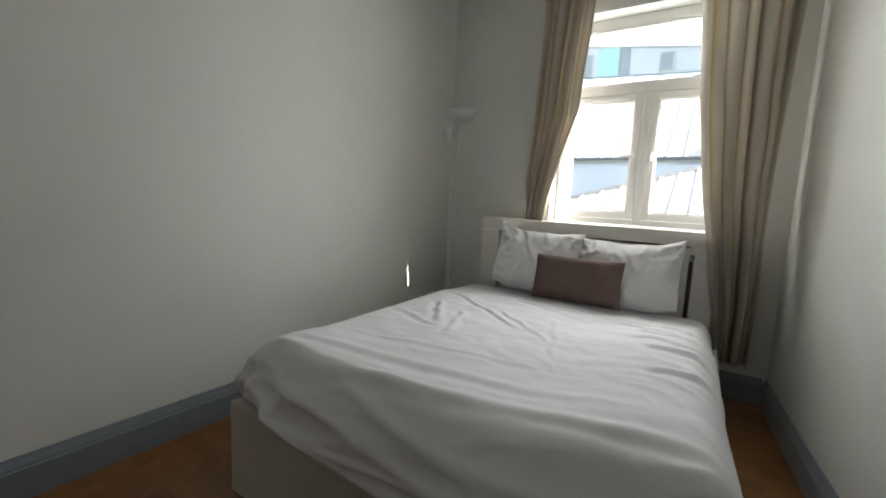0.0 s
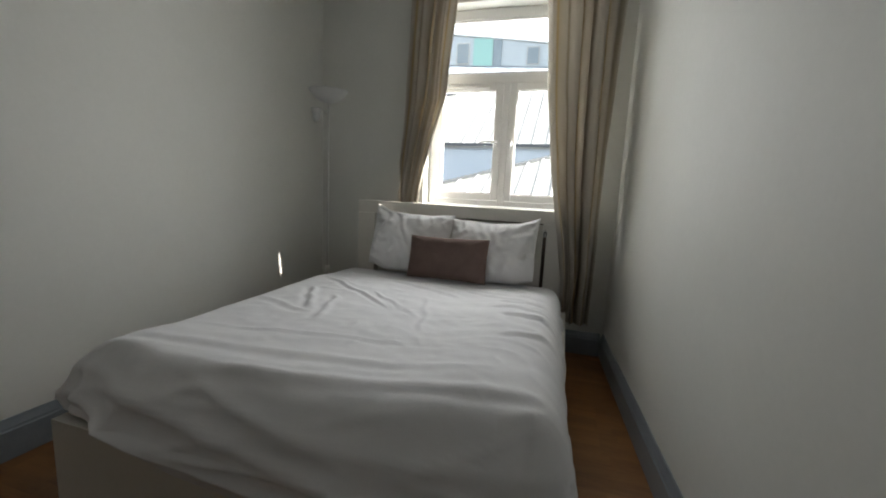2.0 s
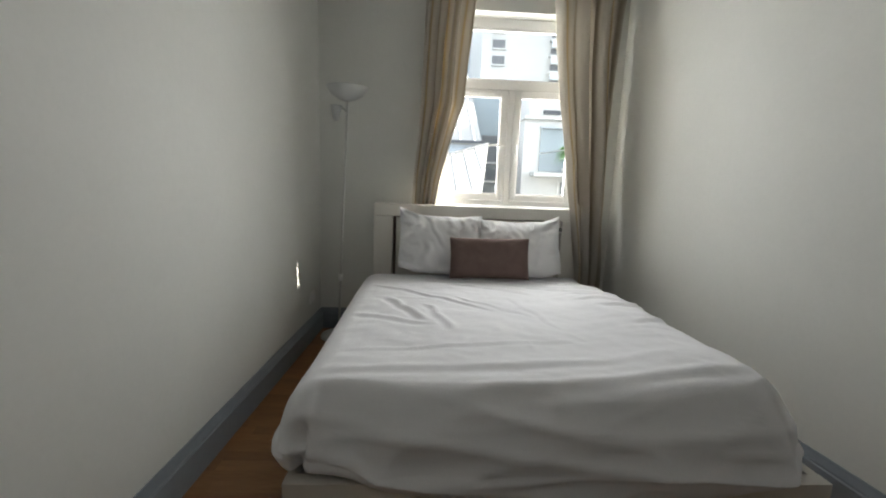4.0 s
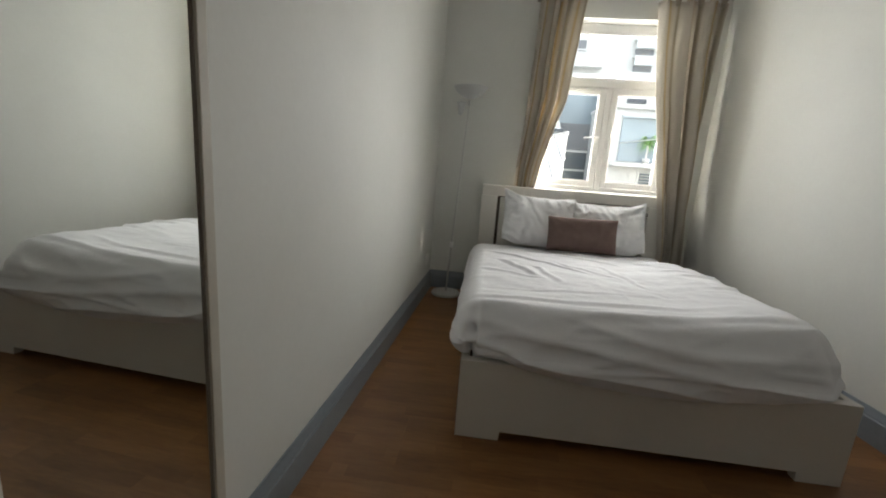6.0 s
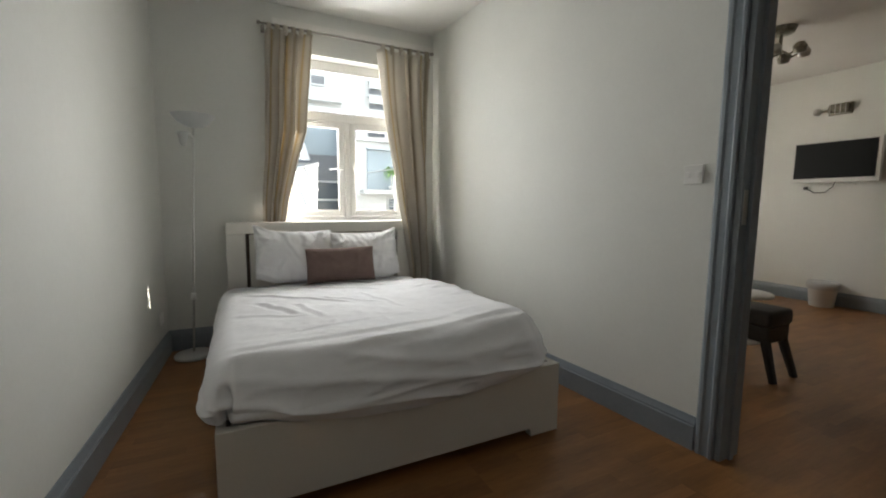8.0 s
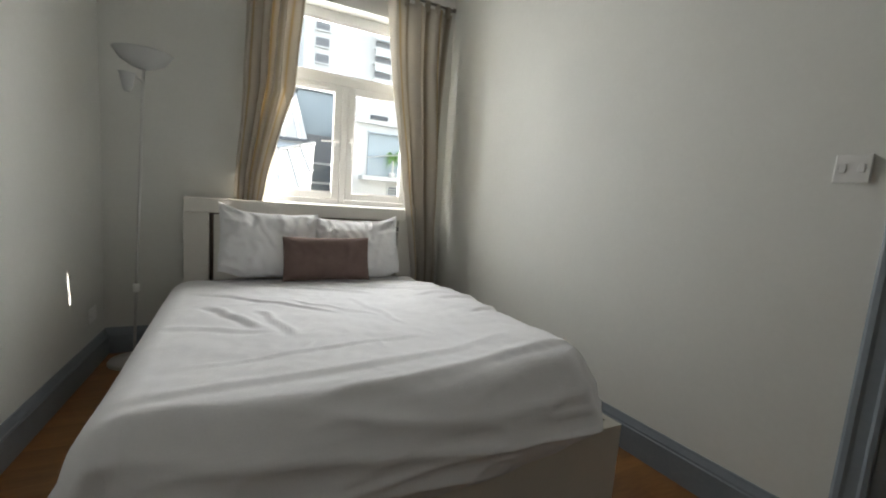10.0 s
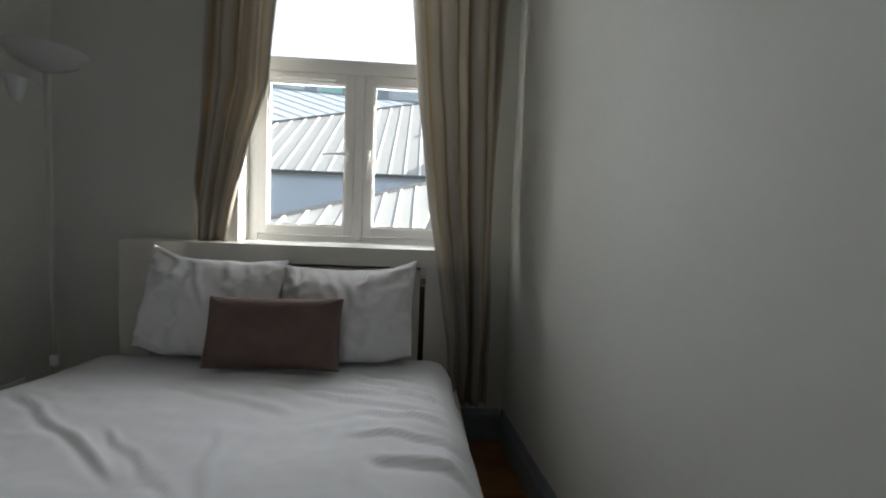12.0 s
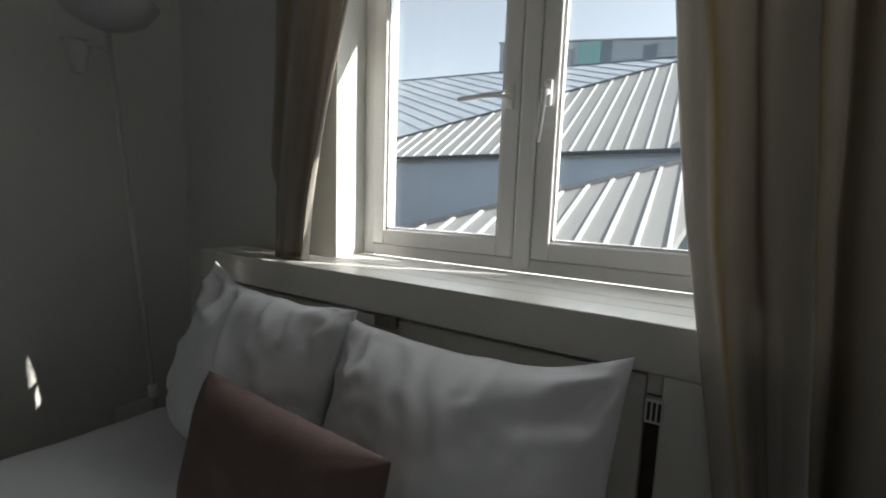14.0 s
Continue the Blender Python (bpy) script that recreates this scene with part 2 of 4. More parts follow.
def tube(points, radius, sides=12, taper=None):
    """A round bar along points; taper gives a radius at each point."""
    bm = bmesh.new()
    rings = []
    pts = [Vector(p) for p in points]
    for i, p in enumerate(pts):
        d = (pts[min(i + 1, len(pts) - 1)] - pts[max(i - 1, 0)]).normalized()
        a = d.orthogonal().normalized() if i == 0 else (rings[-1][1] - d * rings[-1][1].dot(d)).normalized()
        b = d.cross(a)
        r = taper[i] if taper else radius
        ring = [bm.verts.new(p + (a * math.cos(k) + b * math.sin(k)) * r) for k in (2 * math.pi * j / sides for j in range(sides))]
        rings.append((ring, a))
    for (r0, _), (r1, _) in zip(rings, rings[1:]):
        for j in range(sides):
            bm.faces.new((r0[j], r0[(j + 1) % sides], r1[(j + 1) % sides], r1[j]))
    bm.faces.new(rings[0][0][::-1])
    bm.faces.new(rings[-1][0])
    return bm


def lathe(cx, cy, profile, sides=40):
    """A turned body: profile of (radius, z)."""
    bm = bmesh.new()
    rings = []
    for r, z in profile:
        rings.append([bm.verts.new((cx + max(r, 1e-4) * math.cos(a), cy + max(r, 1e-4) * math.sin(a), z)) for a in (2 * math.pi * j / sides for j in range(sides))])
    for r0, r1 in zip(rings, rings[1:]):
        for j in range(sides):
            bm.faces.new((r0[j], r0[(j + 1) % sides], r1[(j + 1) % sides], r1[j]))
    return bm


def prism(outline, axis, a, b):
    """Extrudes an outline of 2D points along x, y or z from a to b."""
    bm = bmesh.new()

    def at(p, q):
        return {"x": (q, p[0], p[1]), "y": (p[0], q, p[1]), "z": (p[0], p[1], q)}[axis]

    v0 = [bm.verts.new(at(p, a)) for p in outline]
    v1 = [bm.verts.new(at(p, b)) for p in outline]
    n = len(outline)
    for i in range(n):
        bm.faces.new((v0[i], v0[(i + 1) % n], v1[(i + 1) % n], v1[i]))
    bm.faces.new(v0[::-1])
    bm.faces.new(v1)
    return bm


# ---- the two rooms: walls, ceiling, floor ----
XL, XR, YB, YR, ZC = -0.462, 1.953, 2.33, -3.50, 2.95
SL, SR, XM = 0.045, 0.076, 2.18
WX0, WX1, WZ0, WZ1 = 0.475, 1.705, 1.08, 2.58
LX, LY = 6.90, -4.10
DY0, DY1, DZ = -1.42, -0.55, 2.28


def lean_left(bm):
    """Both side walls run slightly apart away from the window wall; x is given at the window wall."""
    for v in bm.verts:
        v.co.x -= SL * (YB - v.co.y)
    return bm


def lean_right(bm):
    for v in bm.verts:
        v.co.x += SR * (YB - v.co.y)
    return bm


def structure(name, bm, mat, label, category):
    return tagged(part(name, bm, mat), label, category, kind="structure")


bm = bmesh.new()
box(bm, XL - 0.2, WX0, YB, YB + 0.32, -0.1, ZC)
box(bm, WX1, XM, YB, YB + 0.32, -0.1, ZC)
box(bm, WX0, WX1, YB, YB + 0.32, WZ1, ZC)
box(bm, WX0, WX1, YB, YB + 0.32, -0.1, WZ0 - 0.03)
wall_window = structure("wall_window", bm, WALL, "off-white painted plaster wall with a deep window opening", "wall")
structure("wall_left", lean_left(cube(XL - 0.2, XL, YR, YB, -0.1, ZC)), WALL, "long plain off-white painted plaster wall", "wall")
bm = bmesh.new()
box(bm, XR, XR + 0.14, DY1, YB, -0.1, ZC)
box(bm, XR, XR + 0.14, YR, DY0, -0.1, ZC)
box(bm, XR, XR + 0.14, DY0, DY1, DZ, ZC)
structure("wall_right", lean_right(bm), WALL, "off-white painted wall with a doorway into the next room", "wall")
structure("wall_rear", cube(XL - 0.5, 2.60, YR - 0.2, YR, -0.1, ZC), WALL, "plain off-white painted plaster wall", "wall")
structure("ceiling", cube(XL - 0.4, XM, YR - 0.2, YB + 0.32, ZC, ZC + 0.15), CEIL, "plain white painted ceiling", "ceiling")

bm = bmesh.new()
box(bm, XM, 4.3, YB, YB + 0.32, -0.1, ZC)
box(bm, 5.5, LX + 0.2, YB, YB + 0.32, -0.1, ZC)
box(bm, 4.3, 5.5, YB, YB + 0.32, 2.40, ZC)
box(bm, 4.3, 5.5, YB, YB + 0.32, -0.1, 1.10)
structure("wall_living_window", bm, WALL, "off-white painted outer wall of the next room", "wall")
structure("wall_living_far", cube(LX, LX + 0.2, LY, YB, -0.1, ZC), WALL, "off-white painted wall with a television", "wall")
structure("wall_living_rear", cube(2.45, LX + 0.2, LY - 0.2, LY, -0.1, ZC), WALL, "plain off-white painted wall", "wall")
structure("wall_living_side", cube(2.45, 2.60, LY, YR - 0.2, -0.1, ZC), WALL, "plain off-white painted wall", "wall")
structure("ceiling_living", cube(XM, LX + 0.2, LY - 0.2, YB + 0.32, ZC, ZC + 0.15), CEIL, "plain white painted ceiling", "ceiling")
floor = structure("floor", cube(XL - 0.4, LX + 0.2, LY - 0.2, YB + 0.3, -0.1, -0.012), SUBFLOOR, "orange-brown wood laminate plank floor", "floor")


def skirting(name, axis, at, side, a, b):
    """A moulded skirting board 175 mm high; side is +1 or -1, the way its face looks."""
    prof = [(0, 0), (0.022, 0), (0.022, 0.125), (0.018, 0.130), (0.018, 0.140), (0.013, 0.152), (0.008, 0.165), (0.006, 0.175), (0, 0.175)]
    if axis == "y":
        bm = prism([(at + side * d, z) for d, z in prof], "y", a, b)
        if at in (XL, XR):
            lean_left(bm) if at == XL else lean_right(bm)
    else:
        bm = prism([(at + side * d, z) for d, z in prof], "x", a, b)
    return structure(name, bm, GREY, "grey-blue gloss painted moulded skirting board", "skirting board")


skirting("baseboard_left", "y", XL, 1, -0.835, YB - 0.023)
skirting("baseboard_window", "x", YB, -1, XL, XR - 0.023)
skirting("baseboard_right", "y", XR, -1, DY1 + 0.09, YB)
skirting("baseboard_right_rear", "y", XR, -1, YR, DY0 - 0.09)
skirting("baseboard_rear", "x", YR, 1, XL - 0.24, XR + 0.40)
skirting("baseboard_living_far", "y", LX, -1, -0.9, YB)
skirting("baseboard_living_window", "x", YB, -1, XR + 0.142, LX)

# doorway lining and architrave
door_frame = thing("door_1", (XR, (DY0 + DY1) / 2, 0), "grey-blue painted open doorway with moulded architrave and lining", "door frame", kind="structure")
AR = [(0, 0), (0.024, 0), (0.026, 0.012), (0.018, 0.022), (0.018, 0.050), (0.023, 0.060), (0.021, 0.075), (0.014, 0.085), (0, 0.085)]
part("architrave", lean_right(prism([(XR - d, DY1 + w) for d, w in AR], "z", 0, DZ + 0.085)), GREY, door_frame)
part("architrave", lean_right(prism([(XR - d, DY0 - w) for d, w in AR], "z", 0, DZ + 0.085)), GREY, door_frame)
part("architrave", lean_right(prism([(XR - d, DZ + w) for d, w in AR], "y", DY0, DY1)), GREY, door_frame)
part("lining", lean_right(cube(XR - 0.004, XR + 0.15, DY1 - 0.028, DY1 - 0.0005, 0, DZ - 0.03, 0.003)), GREY, door_frame)
part("lining", lean_right(cube(XR - 0.004, XR + 0.15, DY0 + 0.0005, DY0 + 0.028, 0, DZ - 0.03, 0.003)), GREY, door_frame)
part("lining", lean_right(cube(XR - 0.004, XR + 0.15, DY0 + 0.0005, DY1 - 0.0005, DZ - 0.028, DZ - 0.001, 0.003)), GREY, door_frame)
part("stop", lean_right(cube(XR + 0.055, XR + 0.085, DY1 - 0.043, DY1 - 0.028, 0, DZ - 0.03, 0.002)), GREY, door_frame)
part("stop", lean_right(cube(XR + 0.055, XR + 0.085, DY0 + 0.028, DY0 + 0.043, 0, DZ - 0.03, 0.002)), GREY, door_frame)
part("strike_plate", lean_right(cube(XR + 0.012, XR + 0.042, DY1 - 0.031, DY1 - 0.027, 1.16, 1.32, 0.001)), CHROME, door_frame, "steel strike plate")

# ---- window ----
window = thing("window_1", (1.085, 2.50, WZ0), "white framed casement window with a wide top light", "window", kind="structure")
FY0, FY1 = 2.467, 2.537
part("window_frame", cube(WX0, WX0 + 0.05, FY0, FY1, WZ0, WZ1 - 0.001, 0.004), UPVC, window)
part("window_frame", cube(WX1 - 0.05, WX1, FY0, FY1, WZ0, WZ1 - 0.001, 0.004), UPVC, window)
part("window_frame", cube(WX0 + 0.05, WX1 - 0.05, FY0, FY1, WZ0, WZ0 + 0.04, 0.004), UPVC, window)
part("window_frame", cube(WX0 + 0.05, WX1 - 0.05, FY0, FY1, WZ1 - 0.075, WZ1 - 0.001, 0.004), UPVC, window)
part("transom", cube(WX0 + 0.05, WX1 - 0.05, FY0 - 0.004, FY1, 2.03, 2.10, 0.006), UPVC, window)
part("mullion", cube(1.060, 1.112, FY0 - 0.012, FY1, WZ0 + 0.012, 2.03, 0.008), UPVC, window)


def sash(x0, x1, z0, z1, w, handle):
    s = part("sash", bmesh.new(), UPVC, window)
    bm = bmesh.new()
    bm.from_mesh(s.data)
    y0, y1 = FY0 - 0.008, FY1 - 0.012
    o = BASE[window.name]
    for a in ((x0, x0 + w, z0, z1), (x1 - w, x1, z0, z1), (x0 + w, x1 - w, z0, z0 + w), (x0 + w, x1 - w, z1 - w, z1)):
        box(bm, a[0] - o.x, a[1] - o.x, y0 - o.y, y1 - o.y, a[2] - o.z, a[3] - o.z, 0.005)
    bm.to_mesh(s.data)
    bm.free()
    for a in ((x0 + w, x0 + w + 0.008, z0 + w, z1 - w), (x1 - w - 0.008, x1 - w, z0 + w, z1 - w), (x0 + w, x1 - w, z0 + w, z0 + w + 0.008), (x0 + w, x1 - w, z1 - w - 0.008, z1 - w)):
        part("gasket", cube(a[0], a[1], y0 + 0.012, y0 + 0.03, a[2], a[3]), UPVC, s)
    g = part("pane", cube(x0 + w, x1 - w, 2.504, 2.510, z0 + w, z1 - w), GLASS, s, "clear glass pane")
    g.visible_shadow = False
    return s


left_sash = sash(0.522, 1.058, WZ0 + 0.042, 2.028, 0.052, None)
right_sash = sash(1.114, 1.648, WZ0 + 0.042, 2.028, 0.052, None)
g = part("pane", cube(WX0 + 0.05, WX1 - 0.05, 2.504, 2.510, 2.10, WZ1 - 0.075), GLASS, window, "clear glass pane")
g.visible_shadow = False
for a in ((WX0 + 0.05, WX0 + 0.066, 2.10, WZ1 - 0.075), (WX1 - 0.066, WX1 - 0.05, 2.10, WZ1 - 0.075), (WX0 + 0.066, WX1 - 0.066, 2.10, 2.116), (WX0 + 0.066, WX1 - 0.066, WZ1 - 0.091, WZ1 - 0.075)):
    part("glazing_bead", cube(a[0], a[1], FY0 + 0.006, FY1 - 0.03, a[2], a[3], 0.003), UPVC, window)
vent = part("trickle_vent", cube(0.62, 0.95, FY0 - 0.026, FY0 - 0.006, 1.992, 2.016, 0.004), UPVC, window, "white slotted trickle vent")
for k in range(2):
    part("slot", cube(0.64 + k * 0.15, 0.77 + k * 0.15, FY0 - 0.029, FY0 - 0.026, 2.000, 2.008, 0.001), WHITEPAINT, vent)


def window_handle(x, z, ends):
    h = part("handle", cube(x - 0.012, x + 0.012, FY0 - 0.022, FY0 - 0.007, z - 0.035, z + 0.035, 0.005), UPVC, window, "white lever handle")
    part("lever", tube([(x, FY0 - 0.018, z), (x, FY0 - 0.048, z)] + ends, 0.008, 10, [0.009, 0.009] + [0.008, 0.006][: len(ends)]), UPVC, h, smooth=True)


window_handle(1.032, 1.58, [(0.985, FY0 - 0.062, 1.580), (0.895, FY0 - 0.075, 1.572)])
window_handle(1.140, 1.58, [(1.140, FY0 - 0.056, 1.53), (1.133, FY0 - 0.056, 1.445)])
part("window_sill", cube(WX0 + 0.001, WX1 - 0.001, YB - 0.024, FY0 - 0.0005, WZ0 - 0.029, WZ0 - 0.001, 0.003), WHITEPAINT, window, "white painted window sill")

# window of the next room, out of sight beside the television wall
window2 = thing("window_2", (4.9, 2.42, 1.10), "white framed wide window of the next room", "window", kind="structure")
for a in ((4.3, 4.36, 1.10, 2.40), (5.44, 5.50, 1.10, 2.40), (4.36, 5.44, 1.10, 1.16), (4.36, 5.44, 2.34, 2.40), (4.87, 4.93, 1.16, 2.34)):
    part("window_frame", cube(a[0], a[1], 2.44, 2.50, a[2], a[3], 0.004), UPVC, window2)

# ---- bed ----
BW, BL = 1.66, 2.20
bed = thing("bed", (BW / 2, BL / 2, 0), "white double bed with low footboard and tall headboard on wood floor", "bed")
part("footboard", prism([(0, 0), (0.20, 0), (0.205, 0.045), (1.475, 0.045), (1.48, 0), (BW, 0), (BW, 0.38), (0, 0.38)], "y", 0, 0.045), BEDWHITE, bed)
part("side_rail", cube(0.0, 0.035, 0.046, 2.12, 0.05, 0.379, 0.002), BEDWHITE, bed)
part("side_rail", cube(BW - 0.035, BW, 0.046, 2.12, 0.05, 0.379, 0.002), BEDWHITE, bed)
part("slatted_base", cube(0.036, BW - 0.036, 0.046, 2.12, 0.17, 0.20), DARKGAP, bed)
headboard = part("headboard", cube(0, BW, 2.225, 2.305, 0.0, 1.078, 0.003), BEDWHITE, bed)
part("top_rail", cube(0, BW, 2.13, 2.2245, 0.985, 1.078, 0.003), BEDWHITE, headboard)
part("stile", cube(0, 0.145, 2.13, 2.224, 0.0, 0.984, 0.003), BEDWHITE, headboard)
part("stile", cube(1.485, BW, 2.13, 2.224, 0.0, 0.984, 0.003), BEDWHITE, headboard)
part("inner_panel", cube(0.172, 1.458, 2.15, 2.21, 0.30, 0.972, 0.003), BEDWHITE, headboard)
# dark brown backing: the shade of the recess is put into its colour
part("lining", cube(0.146, 1.484, 2.212, 2.2245, 0.30, 0.984), DARKGAP, headboard, "backing coloured dark brown for the shade in the gap")
part("filler", cube(1.459, 1.4845, 2.148, 2.2115, 0.940, 0.984, 0.002), BEDWHITE, headboard)
clip = part("clip", cube(1.4595, 1.4900, 2.126, 2.148, 0.894, 0.938, 0.0015), WHITEPAINT, headboard, "small white plastic slotted clip")
for k in range(3):
    part("slot", cube(1.4635 + k * 0.0085, 1.4690 + k * 0.0085, 2.1252, 2.1259, 0.899, 0.934), DARKPLASTIC, clip)
part("clip", cube(0.812, 0.882, 2.136, 2.16, 0.950, 0.984, 0.002), WARDROBE, headboard, "small grey bracket")

mattress = thing("mattress", (0.83, 1.08, 0.20), "white covered mattress on the bed base", "mattress")
part("mattress_body", cube(0.05, 1.61, 0.06, 2.125, 0.201, 0.50, 0.05, 4), COTTON, mattress, smooth=True)


def smooth01(a, b, x):
    t = min(max((x - a) / (b - a), 0.0), 1.0)
    return t * t * (3 - 2 * t)


def fold(x, y, a, b, w, h):
    """Height of a ridge of cloth that runs from a to b, with a furrow on one side."""
    ax, ay, bx, by = *a, *b
    dx, dy = bx - ax, by - ay
    n = math.hypot(dx, dy)
    u = ((x - ax) * dx + (y - ay) * dy) / (n * n)
    d = ((x - ax) * dy - (y - ay) * dx) / n + 0.02 * noise.noise((u * 4 + ax * 9, ay * 7, 0))
    if u < -0.15 or u > 1.15:
        return 0.0
    env = smooth01(-0.1, 0.15, u) * (1 - smooth01(0.8, 1.1, u))
    return env * h * (math.exp(-(d / w) ** 2) - 0.7 * math.exp(-((d - 1.6 * w) / w) ** 2))


FOLDS = [((0.12, 1.50), (0.76, 1.04), 0.014, 0.0065), ((0.60, 1.24), (0.95, 0.95), 0.012, 0.005), ((0.08, 0.47), (1.15, 0.60), 0.011, 0.0045),
         ((0.05, 0.26), (1.25, 0.38), 0.028, 0.006), ((0.45, 0.13), (1.62, 0.26), 0.028, 0.007), ((0.90, 1.25), (1.05, 0.75), 0.014, 0.004),
         ((1.25, 1.70), (1.60, 1.45), 0.016, 0.010), ((1.30, 1.35), (1.60, 1.22), 0.016, 0.010), ((1.35, 1.05), (1.62, 0.98), 0.016, 0.010),
         ((1.38, 0.75), (1.64, 0.80), 0.018, 0.008), ((0.05, 0.95), (0.45, 0.80), 0.018, 0.006), ((0.35, 1.75), (0.80, 1.62), 0.020, 0.006),
         ((0.80, 1.64), (1.42, 1.50), 0.016, 0.008), ((1.05, 1.55), (1.52, 1.32), 0.014, 0.008), ((1.22, 1.80), (1.60, 1.62), 0.014, 0.011), ((0.55, 1.58), (1.10, 1.36), 0.018, 0.006),
         ((1.30, 1.58), (1.62, 1.38), 0.012, 0.010), ((1.28, 1.20), (1.62, 1.10), 0.012, 0.009), ((0.20, 1.20), (0.42, 0.86), 0.020, 0.012), ((0.42, 1.10), (0.56, 0.72), 0.018, 0.009)]


def crease(p):
    """Thin ridges of creased cloth, 0 to 1."""
    return max(0.0, 1 - 4.5 * abs(noise.noise(p))) ** 2


def duvet_wrinkle(x, y):
    h = 0.010 * noise.noise((x * 1.7, y * 1.7, 3.1)) + 0.005 * noise.noise((x * 3 + y * 2.2, y * 5 - x * 2, 7.7))
    h += 0.0030 * noise.noise((x * 7 + y * 6, y * 13 - x * 4, 1.2)) + 0.0012 * noise.noise((x * 22, y * 25, 5.0))
    h += 0.0035 * crease((x * 1.6 + y * 2.4, y * 3.4 - x * 1.1, 2.2)) * (0.4 + noise.noise((x * 2, y * 2, 9.0)))
    h += 0.007 * smooth01(1.2, 1.6, x) * crease((x * 3.0 + y, y * 7.5, 4.0)) * smooth01(0.2, 0.6, y)
    h += 0.0022 * crease((x * 5.5 + y * 3, y * 8 - x * 2, 6.6)) * max(0.0, 0.3 + noise.noise((x * 2.5, y * 2.5, 1.0)))
    for a, b, w, k in FOLDS:
        h += fold(x, y, a, b, w, k)
    return h


def droop(x):
    return math.sin(math.pi * min(max((x - 0.20) / 1.28, 0), 1))


def sagging_folds(x, z):
    """Folds across the foot end that sink towards the middle and the right, with narrow crests."""
    a = (z + 0.06 * droop(x) + 0.10 * x) * 38 + 2.2 * noise.noise((x * 1.7, z * 3, 0))
    return (1 - 2 * abs(math.sin(a)) ** 0.8) * (0.55 + 0.6 * noise.noise((x * 2.3, z * 5, 3.0)))


